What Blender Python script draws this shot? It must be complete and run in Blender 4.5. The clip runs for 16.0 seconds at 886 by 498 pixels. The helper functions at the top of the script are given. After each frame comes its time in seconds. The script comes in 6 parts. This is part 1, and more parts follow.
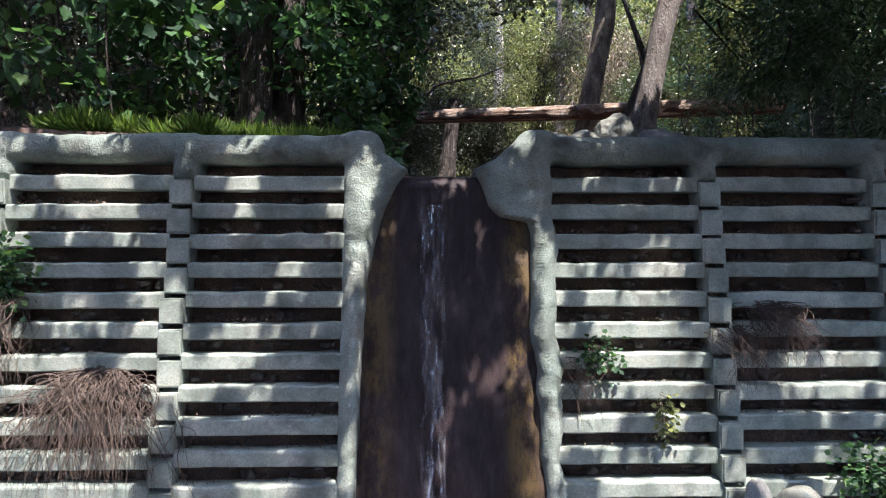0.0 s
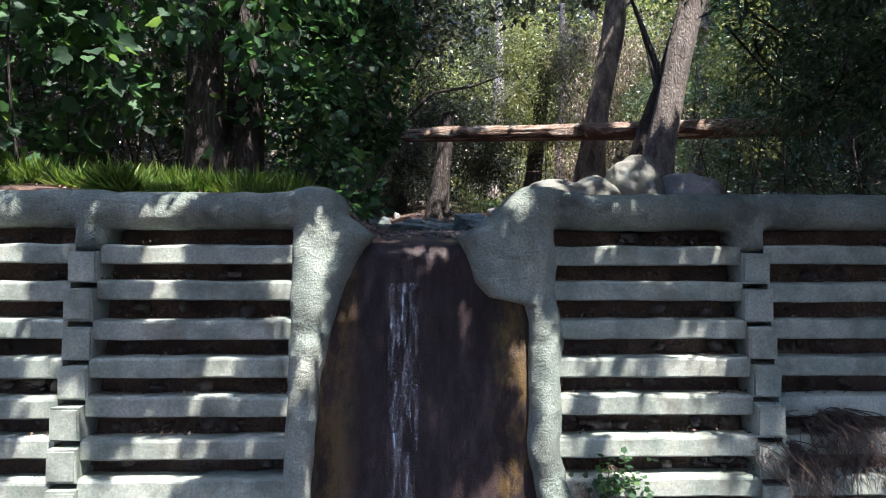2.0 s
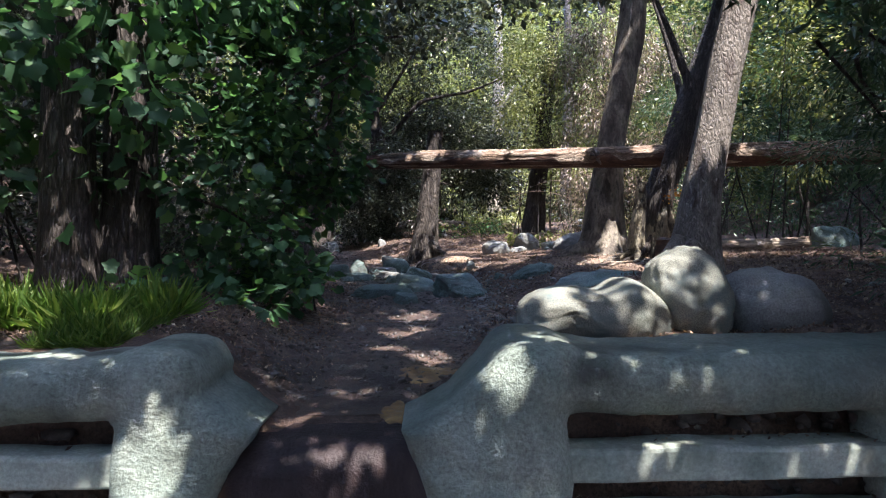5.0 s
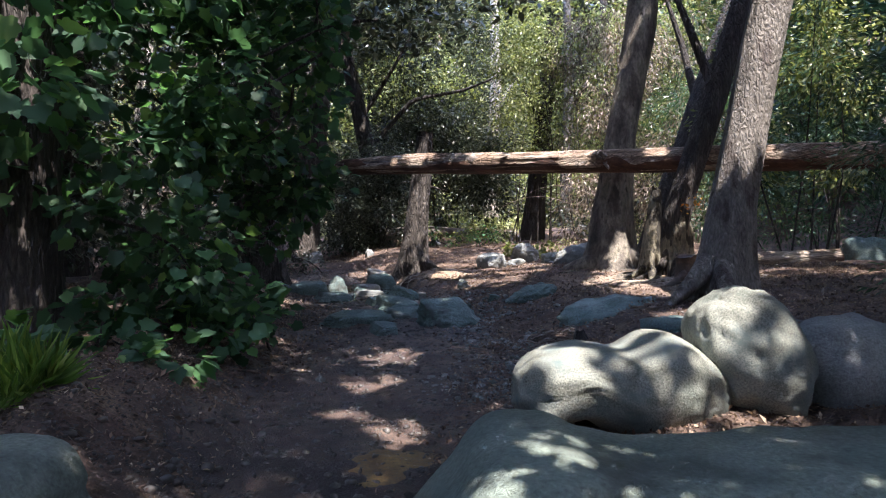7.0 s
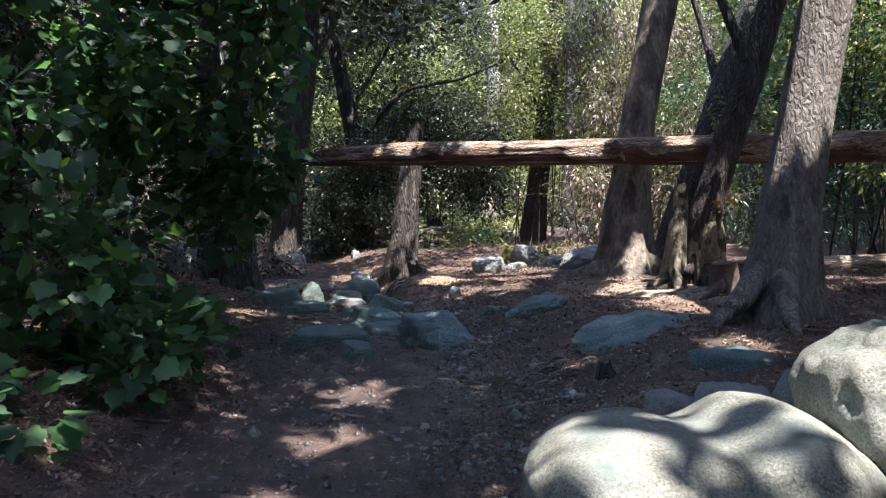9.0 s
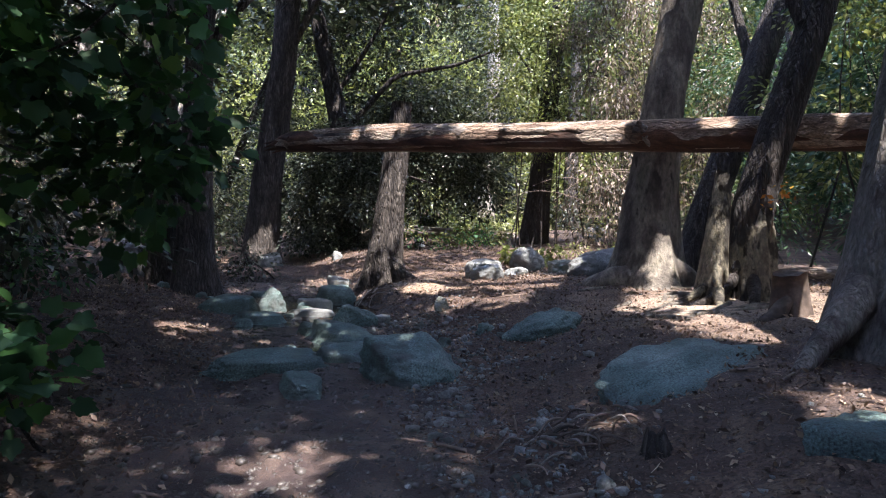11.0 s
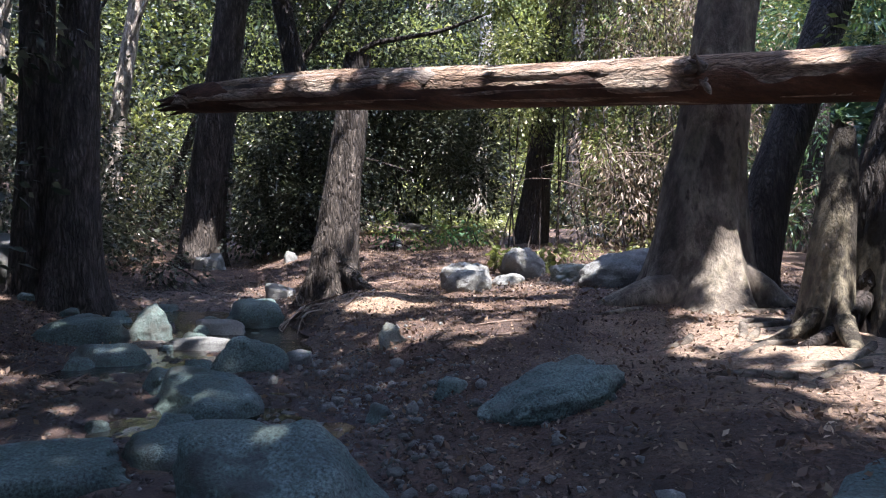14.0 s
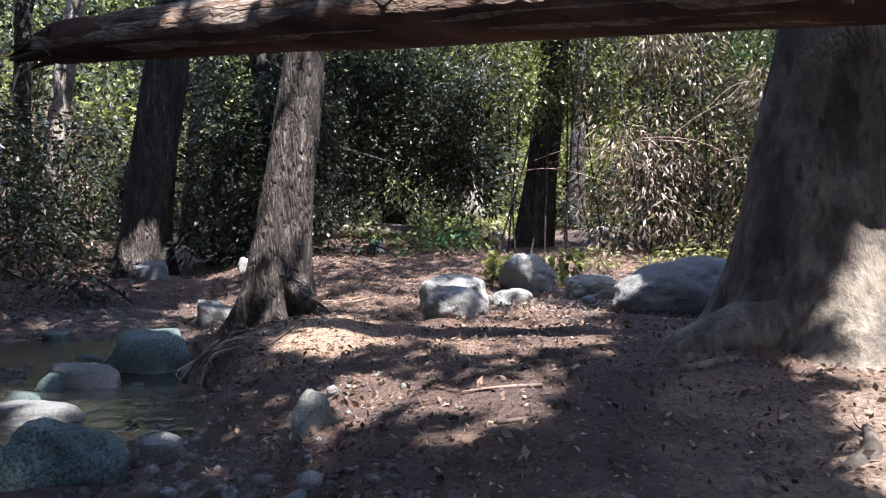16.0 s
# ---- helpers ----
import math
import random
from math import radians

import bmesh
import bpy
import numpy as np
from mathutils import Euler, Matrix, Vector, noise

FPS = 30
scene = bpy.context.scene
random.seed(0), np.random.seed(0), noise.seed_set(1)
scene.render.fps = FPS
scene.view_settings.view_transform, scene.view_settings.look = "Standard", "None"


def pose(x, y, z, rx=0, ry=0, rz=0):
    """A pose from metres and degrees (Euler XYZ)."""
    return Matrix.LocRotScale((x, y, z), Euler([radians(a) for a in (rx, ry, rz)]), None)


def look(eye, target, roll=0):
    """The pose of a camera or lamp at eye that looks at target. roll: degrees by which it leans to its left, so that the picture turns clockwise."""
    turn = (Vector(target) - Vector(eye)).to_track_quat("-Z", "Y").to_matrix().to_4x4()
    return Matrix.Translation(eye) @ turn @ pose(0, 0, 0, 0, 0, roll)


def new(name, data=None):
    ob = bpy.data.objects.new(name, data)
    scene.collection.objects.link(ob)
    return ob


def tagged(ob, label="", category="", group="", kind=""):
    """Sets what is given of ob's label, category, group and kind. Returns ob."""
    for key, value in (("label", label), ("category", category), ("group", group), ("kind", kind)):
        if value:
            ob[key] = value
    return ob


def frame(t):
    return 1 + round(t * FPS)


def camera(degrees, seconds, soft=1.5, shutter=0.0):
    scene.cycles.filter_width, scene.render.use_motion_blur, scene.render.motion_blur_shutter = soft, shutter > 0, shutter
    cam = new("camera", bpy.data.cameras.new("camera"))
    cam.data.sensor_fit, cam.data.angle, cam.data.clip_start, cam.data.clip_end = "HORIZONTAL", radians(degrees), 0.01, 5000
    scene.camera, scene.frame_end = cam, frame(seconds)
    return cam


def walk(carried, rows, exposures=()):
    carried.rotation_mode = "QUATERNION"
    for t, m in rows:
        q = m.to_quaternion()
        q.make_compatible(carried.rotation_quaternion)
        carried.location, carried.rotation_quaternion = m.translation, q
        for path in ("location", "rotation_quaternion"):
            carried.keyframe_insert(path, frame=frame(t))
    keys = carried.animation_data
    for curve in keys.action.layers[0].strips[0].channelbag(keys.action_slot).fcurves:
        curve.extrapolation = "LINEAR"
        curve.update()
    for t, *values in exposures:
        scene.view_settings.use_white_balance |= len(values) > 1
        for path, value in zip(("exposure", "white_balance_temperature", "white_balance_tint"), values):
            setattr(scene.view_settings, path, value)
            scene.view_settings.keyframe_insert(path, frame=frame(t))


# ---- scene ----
cam = camera(68.0, 16.0, soft=1.1)
PATH = [
    (0, (-0.279, -6.713, 2.797), (-0.217, -4.714, 2.814), 0.04),
    (0.5, (-0.204, -6.385, 2.983), (-0.144, -4.386, 2.998), 0.11),
    (1, (-0.138, -6.045, 3.169), (-0.079, -4.046, 3.182), 0.15),
    (1.5, (-0.079, -5.684, 3.356), (-0.021, -3.685, 3.368), 0.17),
    (2, (-0.022, -5.302, 3.546), (0.036, -3.303, 3.555), 0.17),
    (2.5, (0.038, -4.906, 3.738), (0.095, -2.907, 3.743), 0.13),
    (3, (0.104, -4.506, 3.927), (0.158, -2.507, 3.928), 0.06),
    (3.5, (0.177, -4.111, 4.112), (0.228, -2.112, 4.106), -0.06),
    (4, (0.254, -3.728, 4.285), (0.300, -1.729, 4.273), -0.20),
    (4.5, (0.327, -3.366, 4.437), (0.371, -1.367, 4.422), -0.35),
    (5, (0.393, -3.032, 4.560), (0.435, -1.032, 4.543), -0.49),
    (5.5, (0.450, -2.719, 4.648), (0.490, -0.720, 4.631), -0.60),
    (6, (0.496, -2.421, 4.704), (0.538, -0.422, 4.689), -0.67),
    (6.5, (0.536, -2.130, 4.736), (0.579, -0.130, 4.723), -0.70),
    (7, (0.571, -1.838, 4.753), (0.617, 0.162, 4.741), -0.69),
    (7.5, (0.605, -1.540, 4.765), (0.654, 0.459, 4.753), -0.66),
    (8, (0.638, -1.232, 4.774), (0.689, 0.768, 4.761), -0.59),
    (8.5, (0.666, -0.908, 4.779), (0.719, 1.091, 4.766), -0.49),
    (9, (0.692, -0.562, 4.780), (0.747, 1.437, 4.767), -0.35),
    (9.5, (0.724, -0.201, 4.779), (0.780, 1.798, 4.766), -0.18),
    (10, (0.763, 0.165, 4.776), (0.820, 2.164, 4.765), 0.02),
    (10.5, (0.813, 0.525, 4.772), (0.871, 2.524, 4.764), 0.22),
    (11, (0.873, 0.876, 4.768), (0.932, 2.875, 4.762), 0.39),
    (11.5, (0.940, 1.217, 4.763), (1.001, 3.216, 4.758), 0.52),
    (12, (1.010, 1.559, 4.756), (1.072, 3.559, 4.752), 0.60),
    (12.5, (1.076, 1.923, 4.748), (1.141, 3.922, 4.744), 0.64),
    (13, (1.135, 2.322, 4.742), (1.202, 4.321, 4.737), 0.64),
    (13.5, (1.185, 2.752, 4.744), (1.255, 4.751, 4.740), 0.61),
    (14, (1.231, 3.199, 4.761), (1.304, 5.198, 4.757), 0.58),
    (14.5, (1.273, 3.647, 4.781), (1.349, 5.646, 4.778), 0.56),
    (15, (1.317, 4.087, 4.792), (1.395, 6.085, 4.789), 0.53),
    (15.5, (1.367, 4.525, 4.794), (1.448, 6.523, 4.794), 0.52),
    (16, (1.425, 4.966, 4.799), (1.508, 6.964, 4.802), 0.51),
]
EXPOSURE, KELVIN = 2.04, 5800.0
walk(cam, [(t, look(eye, target, roll)) for t, eye, target, roll in PATH], [(0.0, EXPOSURE + 0.06, KELVIN, 21.0), (4.0, EXPOSURE + 0.36, KELVIN, 18.0), (10.0, EXPOSURE + 0.4, KELVIN - 50, 18.0), (16.0, EXPOSURE + 0.36, KELVIN - 170, 20.0)])

# ---- light: a high sun and a blue sky, both seen through the canopy ----
SUN = Vector((0.22, -0.36, 0.905)).normalized()      # towards the sun
world = bpy.data.worlds.new("sky")
scene.world = world
world.use_nodes = True
wn = world.node_tree
sky = wn.nodes.new("ShaderNodeTexSky")
sky.sky_type = "NISHITA"
sky.sun_disc = False
sky.sun_elevation = math.asin(SUN.z)
sky.sun_rotation = math.atan2(SUN.x, SUN.y)
wn.links.new(sky.outputs[0], wn.nodes["Background"].inputs[0])
wn.nodes["Background"].inputs[1].default_value = 0.22
sun = new("sun", bpy.data.lights.new("sun", "SUN"))
sun.data.energy, sun.data.angle, sun.data.color = 3.9, radians(0.55), (1.0, 0.885, 0.71)
sun.matrix_world = look(SUN * 60, (0, 0, 0))

# ---- helpers of this scene ----
def lattice(i, j, k, seed):
    h = (i * 374761393 + j * 668265263 + k * 1274126177 + seed * 974711) & 0x7FFFFFFF
    h = ((h ^ (h >> 13)) * 1274126177) & 0x7FFFFFFF
    return ((h ^ (h >> 16)) & 0xFFFF) / 32767.5 - 1.0


def vnoise(p, seed=0):
    """Smooth noise from -1 to 1 at the points p (N, 3)."""
    p = np.asarray(p, float)
    f = np.floor(p)
    i, j, k = f.astype(np.int64).T
    u, v, w = (lambda d: d * d * (3 - 2 * d))(p - f).T
    out = 0.0
    for a in (0, 1):
        for b in (0, 1):
            for c in (0, 1):
                out = out + (u if a else 1 - u) * (v if b else 1 - v) * (w if c else 1 - w) * lattice(i + a, j + b, k + c, seed)
    return out


def fbm(p, octaves=4, seed=0):
    p, out, amp = np.asarray(p, float), 0.0, 1.0
    for n in range(octaves):
        out = out + amp * vnoise(p * 2.0 ** n, seed + n)
        amp *= 0.5
    return out


def smooth(a, b, x):
    t = np.clip((np.asarray(x, float) - a) / (b - a), 0, 1)
    return t * t * (3 - 2 * t)


def mesh_of(name, verts, faces, material, shade=True):
    """A mesh from arrays: faces all of one corner count, or a list."""
    me = bpy.data.meshes.new(name)
    verts = np.asarray(verts, np.float32)
    if isinstance(faces, np.ndarray):
        n, k = faces.shape
        me.vertices.add(len(verts))
        me.vertices.foreach_set("co", verts.ravel())
        me.loops.add(n * k)
        me.loops.foreach_set("vertex_index", faces.astype(np.int32).ravel())
        me.polygons.add(n)
        me.polygons.foreach_set("loop_start", np.arange(0, n * k, k, dtype=np.int32))
        me.update(calc_edges=True)
    else:
        me.from_pydata(verts.tolist(), [], faces)
    if shade:
        me.polygons.foreach_set("use_smooth", np.ones(len(me.polygons), bool))
    me.materials.append(material)
    me.validate()
    return me


def child(name, me, parent, label="", at=None):
    ob = new(name, me)
    ob.parent = parent
    if at is not None:
        ob.matrix_basis = at
    if label:
        ob["label"] = label
    return ob


def thing(name, me, label, category, at=None, group="", kind=""):
    ob = tagged(new(name, me), label, category, group, kind)
    if at is not None:
        ob.matrix_basis = at
    return ob


def grid_faces(nu, nv, wrap=False):
    a = np.arange(nu * nv).reshape(nu, nv)
    if wrap:
        a = np.concatenate([a, a[:, :1]], 1)
    return np.stack([a[:-1, :-1], a[:-1, 1:], a[1:, 1:], a[1:, :-1]], -1).reshape(-1, 4)


# ---- materials ----
def material(name):
    m = bpy.data.materials.new(name)
    m.use_nodes = True
    n = m.node_tree.nodes
    return m, n, m.node_tree.links, n["Principled BSDF"]


def ramp(nodes, links, source, stops):
    r = nodes.new("ShaderNodeValToRGB")
    e = r.color_ramp.elements
    while len(e) < len(stops):
        e.new(0.5)
    for el, (pos, col) in zip(e, stops):
        el.position, el.color = pos, (*col, 1) if len(col) == 3 else col
    links.new(source, r.inputs[0])
    return r.outputs[0]


def noise_node(nodes, links, vector, scale, detail=4, rough=0.55):
    t = nodes.new("ShaderNodeTexNoise")
    t.inputs["Scale"].default_value, t.inputs["Detail"].default_value, t.inputs["Roughness"].default_value = scale, detail, rough
    links.new(vector, t.inputs["Vector"])
    return t.outputs["Fac"]


def mixed(nodes, links, fac, a, b, kind="MIX"):
    m = nodes.new("ShaderNodeMix")
    m.data_type, m.blend_type = "RGBA", kind
    for socket, value in ((m.inputs["Factor"], fac), (m.inputs["A"], a), (m.inputs["B"], b)):
        if isinstance(value, (int, float)):
            socket.default_value = value
        elif isinstance(value, tuple):
            socket.default_value = (*value, 1)
        else:
            links.new(value, socket)
    return m.outputs["Result"]


def bumped(nodes, links, shader, heights):
    last = None
    for height, strength, distance in heights:
        b = nodes.new("ShaderNodeBump")
        b.inputs["Strength"].default_value, b.inputs["Distance"].default_value = strength, distance
        links.new(height, b.inputs["Height"])
        if last:
            links.new(last, b.inputs["Normal"])
        last = b.outputs["Normal"]
    links.new(last, shader.inputs["Normal"])


def place_of(nodes, links, stretch=(1, 1, 1), world_place=True):
    """Texture coordinates in metres."""
    if world_place:
        src = nodes.new("ShaderNodeNewGeometry").outputs["Position"]
    else:
        src = nodes.new("ShaderNodeTexCoord").outputs["Object"]
    mp = nodes.new("ShaderNodeMapping")
    mp.inputs["Scale"].default_value = stretch
    links.new(src, mp.inputs["Vector"])
    return mp.outputs["Vector"]


def make_surface(name, stops, scale, fine_scale, fine=0.35, rough=(0.7, 0.95), bump=0.4, depth=0.01, stretch=(1, 1, 1),
                 stain=None, stain_scale=0.9, stain_at=(0.5, 0.62), vary=0.0, crack=None, bare=()):
    """Two scales of noise colour, an optional stain, and fine relief."""
    m, n, l, p = material(name)
    v = place_of(n, l, stretch)
    big = noise_node(n, l, v, scale, 5)
    small = noise_node(n, l, v, fine_scale, 6, 0.65)
    col = ramp(n, l, big, stops)
    speck = ramp(n, l, small, [(0.3, (1 - fine,) * 3), (0.7, (1 + fine * 0.6,) * 3)])
    col = mixed(n, l, 1.0, col, speck, "MULTIPLY")
    if stain:
        mask = ramp(n, l, noise_node(n, l, v, stain_scale, 6, 0.6), [(stain_at[0], (0, 0, 0)), (stain_at[1], (1, 1, 1))])
        col = mixed(n, l, mask, col, stain)
    for spot, reach, tone in bare:                       # pale bare patches with ragged rims, part earth, part painted sunlight
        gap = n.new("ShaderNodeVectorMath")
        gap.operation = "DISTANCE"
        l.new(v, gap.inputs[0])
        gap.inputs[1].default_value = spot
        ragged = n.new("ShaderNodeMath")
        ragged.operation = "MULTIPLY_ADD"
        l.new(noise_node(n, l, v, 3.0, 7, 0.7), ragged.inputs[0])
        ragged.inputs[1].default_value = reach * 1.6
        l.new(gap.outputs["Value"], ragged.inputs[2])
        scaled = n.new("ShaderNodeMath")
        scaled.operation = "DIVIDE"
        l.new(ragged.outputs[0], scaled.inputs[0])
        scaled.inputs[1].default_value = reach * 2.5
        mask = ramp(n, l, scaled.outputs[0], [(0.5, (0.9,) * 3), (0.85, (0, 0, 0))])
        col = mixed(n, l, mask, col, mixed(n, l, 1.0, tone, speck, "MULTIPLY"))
    if vary:
        info = n.new("ShaderNodeObjectInfo")
        tone = ramp(n, l, info.outputs["Random"], [(0, (1 - vary,) * 3), (1, (1 + vary,) * 3)])
        col = mixed(n, l, 1.0, col, tone, "MULTIPLY")
    heights = [(big, bump * 0.6, depth * 3), (small, bump, depth)]
    if crack:                                            # plates with dark furrows between them
        size, width, dark, deep = crack
        shift = n.new("ShaderNodeVectorMath")
        shift.operation = "MULTIPLY_ADD"
        wob = n.new("ShaderNodeTexNoise")
        wob.inputs["Scale"].default_value, wob.inputs["Detail"].default_value = size * 0.6, 4
        l.new(v, wob.inputs["Vector"])
        l.new(wob.outputs["Color"], shift.inputs[0])
        shift.inputs[1].default_value = (2.2 / size,) * 3
        l.new(v, shift.inputs[2])
        cell = n.new("ShaderNodeTexVoronoi")
        cell.feature = "DISTANCE_TO_EDGE"
        cell.inputs["Scale"].default_value = size
        l.new(shift.outputs[0], cell.inputs["Vector"])
        plate = ramp(n, l, cell.outputs["Distance"], [(0.0, (0, 0, 0)), (width, (1, 1, 1))])
        furrow = mixed(n, l, 1.0, col, (dark,) * 3, "MULTIPLY")
        col = mixed(n, l, plate, furrow, col)
        heights.append((plate, 0.8, deep))
    l.new(col, p.inputs["Base Color"])
    l.new(ramp(n, l, small, [(0.3, (rough[0],) * 3), (0.7, (rough[1],) * 3)]), p.inputs["Roughness"])
    bumped(n, l, p, heights)
    return m


def make_leaf(name, stops, gloss=0.45, through_part=0.45):
    """Leaves: colour by the single leaf, some light passes through them."""
    m, n, l, p = material(name)
    isl = n.new("ShaderNodeNewGeometry").outputs["Random Per Island"]
    col = ramp(n, l, isl, stops)
    v = place_of(n, l)
    patch = ramp(n, l, noise_node(n, l, v, 1.3, 2), [(0.3, (0.75,) * 3), (0.7, (1.2,) * 3)])
    col = mixed(n, l, 1.0, col, patch, "MULTIPLY")
    l.new(col, p.inputs["Base Color"])
    p.inputs["Roughness"].default_value = gloss
    tr = n.new("ShaderNodeBsdfTranslucent")
    warm = mixed(n, l, 1.0, col, (1.12, 1.16, 0.72), "MULTIPLY")
    l.new(warm, tr.inputs["Color"])
    mx = n.new("ShaderNodeMixShader")
    mx.inputs[0].default_value = through_part
    l.new(p.outputs[0], mx.inputs[1])
    l.new(tr.outputs[0], mx.inputs[2])
    l.new(mx.outputs[0], n["Material Output"].inputs["Surface"])
    return m


CONCRETE = make_surface("weathered_concrete", [(0.3, (0.16, 0.205, 0.18)), (0.5, (0.285, 0.335, 0.29)), (0.75, (0.45, 0.475, 0.41))], 3.0, 50, 0.35,
                        bump=0.35, depth=0.006, stain=(0.13, 0.145, 0.125), stain_scale=3.4, stain_at=(0.52, 0.70), vary=0.12)
GUNITE = make_surface("sprayed_concrete", [(0.3, (0.125, 0.17, 0.148)), (0.5, (0.245, 0.30, 0.26)), (0.75, (0.43, 0.47, 0.405))], 1.6, 52, 0.4,
                      bump=0.9, depth=0.028, stain=(0.10, 0.115, 0.10), stain_scale=2.2, stain_at=(0.52, 0.70))
# bare: pale earth, its tone raised to carry the sun pools there
SOIL = make_surface("soil_and_litter", [(0.25, (0.052, 0.034, 0.030)), (0.5, (0.13, 0.085, 0.065)), (0.75, (0.27, 0.188, 0.132))], 3.6, 48, 0.8,
                    bump=1.0, depth=0.03, stain=(0.055, 0.04, 0.035), stain_scale=1.1, stain_at=(0.5, 0.7),
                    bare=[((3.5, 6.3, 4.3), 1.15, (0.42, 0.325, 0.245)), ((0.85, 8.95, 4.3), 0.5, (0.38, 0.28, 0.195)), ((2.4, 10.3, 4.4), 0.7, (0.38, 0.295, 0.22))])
GRANITE = make_surface("grey_granite", [(0.3, (0.13, 0.14, 0.14)), (0.5, (0.22, 0.23, 0.225)), (0.75, (0.36, 0.365, 0.34))], 2.4, 85, 0.45,
                       bump=0.9, depth=0.016, stain=(0.08, 0.09, 0.075), stain_scale=2.2, stain_at=(0.55, 0.72), vary=0.15)
PALE_STONE = make_surface("pale_boulder", [(0.3, (0.12, 0.138, 0.118)), (0.5, (0.22, 0.228, 0.192)), (0.75, (0.36, 0.355, 0.30))], 3.2, 120, 0.75,
                          bump=0.55, depth=0.009, stain=(0.11, 0.145, 0.14), stain_scale=3.2, stain_at=(0.48, 0.68))
CREEK_STONE = make_surface("blue_grey_creek_stone", [(0.3, (0.07, 0.108, 0.104)), (0.5, (0.135, 0.20, 0.19)), (0.75, (0.27, 0.345, 0.325))], 2.6, 90, 0.95,
                           rough=(0.45, 0.8), bump=0.8, depth=0.016, stain=(0.06, 0.07, 0.065), stain_scale=3.2, stain_at=(0.52, 0.66), vary=0.15)
BARK = make_surface("grey_brown_bark", [(0.3, (0.045, 0.037, 0.033)), (0.5, (0.13, 0.11, 0.095)), (0.75, (0.27, 0.24, 0.21))], 13, 44, 0.7,
                    bump=1.0, depth=0.026, stretch=(1, 1, 0.22), stain=(0.045, 0.036, 0.032), stain_scale=3.0, stain_at=(0.5, 0.66), crack=(26, 0.34, 0.40, 0.03))
PALE_BARK = make_surface("pale_flaking_bark", [(0.3, (0.15, 0.13, 0.11)), (0.5, (0.39, 0.35, 0.30)), (0.75, (0.58, 0.54, 0.47))], 10, 40, 0.6,
                         bump=1.0, depth=0.026, stretch=(1, 1, 0.28), stain=(0.08, 0.065, 0.055), stain_scale=4.0, stain_at=(0.54, 0.66))
PLATE_BARK = make_surface("pale_plated_bark", [(0.3, (0.13, 0.115, 0.10)), (0.5, (0.28, 0.255, 0.225)), (0.75, (0.45, 0.42, 0.37))], 5, 46, 0.5,
                          bump=0.8, depth=0.02, stretch=(1, 1, 0.4), stain=(0.09, 0.07, 0.062), stain_scale=5.0, stain_at=(0.48, 0.62), crack=(26, 0.42, 0.66, 0.014))
SMOOTH_BARK = make_surface("smooth_mottled_bark", [(0.30, (0.05, 0.042, 0.036)), (0.45, (0.12, 0.104, 0.084)), (0.57, (0.23, 0.205, 0.165)), (0.7, (0.15, 0.138, 0.098))], 5, 26, 0.6,
                           bump=1.0, depth=0.022, stretch=(1, 1, 0.45), stain=(0.05, 0.042, 0.035), stain_scale=11, stain_at=(0.60, 0.68))
RED_BARK = make_surface("reddish_log_bark", [(0.3, (0.03, 0.016, 0.012)), (0.5, (0.085, 0.042, 0.029)), (0.75, (0.20, 0.11, 0.07))], 4, 30, 0.5,
                        bump=0.9, depth=0.015, stretch=(0.3, 2, 2))
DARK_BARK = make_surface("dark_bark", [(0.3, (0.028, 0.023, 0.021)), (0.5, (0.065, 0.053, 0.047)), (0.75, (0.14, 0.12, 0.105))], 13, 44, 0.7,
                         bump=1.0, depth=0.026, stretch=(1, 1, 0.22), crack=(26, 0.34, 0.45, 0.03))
# Mossy bark lightened as if sunlit; its dark stain paints leaf shadows
MOSSY_DAPPLED_BARK = make_surface("mossy_dappled_bark", [(0.3, (0.10, 0.086, 0.062)), (0.5, (0.24, 0.215, 0.15)), (0.75, (0.42, 0.385, 0.28))], 6, 40, 0.6,
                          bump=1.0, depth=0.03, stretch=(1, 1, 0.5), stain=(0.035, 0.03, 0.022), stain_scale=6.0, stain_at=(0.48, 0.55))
LOG_WOOD = make_surface("peeled_log_wood", [(0.28, (0.13, 0.08, 0.055)), (0.45, (0.29, 0.205, 0.145)), (0.6, (0.45, 0.37, 0.295)), (0.78, (0.58, 0.52, 0.45))],
                        2.4, 34, 0.7, bump=1.0, depth=0.018, stretch=(0.3, 2.4, 2.4), stain=(0.12, 0.07, 0.05), stain_scale=1.6, stain_at=(0.54, 0.68), crack=(7, 0.16, 0.55, 0.012))
GREY_BARK = make_surface("old_grey_bark", [(0.3, (0.09, 0.075, 0.065)), (0.5, (0.24, 0.21, 0.185)), (0.75, (0.42, 0.38, 0.34))], 5, 40, 0.5,
                         bump=0.8, depth=0.012, stretch=(0.4, 2, 2), stain=(0.06, 0.045, 0.04), stain_scale=3.0, stain_at=(0.52, 0.6))
TWIG = make_surface("dry_twigs", [(0.3, (0.10, 0.07, 0.055)), (0.5, (0.20, 0.15, 0.12)), (0.75, (0.36, 0.29, 0.24))], 6, 40, 0.3, bump=0.2, depth=0.003)
ROOT = make_surface("dry_brown_roots", [(0.3, (0.035, 0.026, 0.021)), (0.5, (0.085, 0.063, 0.050)), (0.75, (0.20, 0.155, 0.125))], 9, 40, 0.3, bump=0.2, depth=0.003)
PALE_TWIG = make_surface("bare_pale_twig", [(0.3, (0.25, 0.21, 0.18)), (0.5, (0.38, 0.33, 0.29)), (0.75, (0.5, 0.45, 0.4))], 6, 40, 0.3, bump=0.2, depth=0.003)
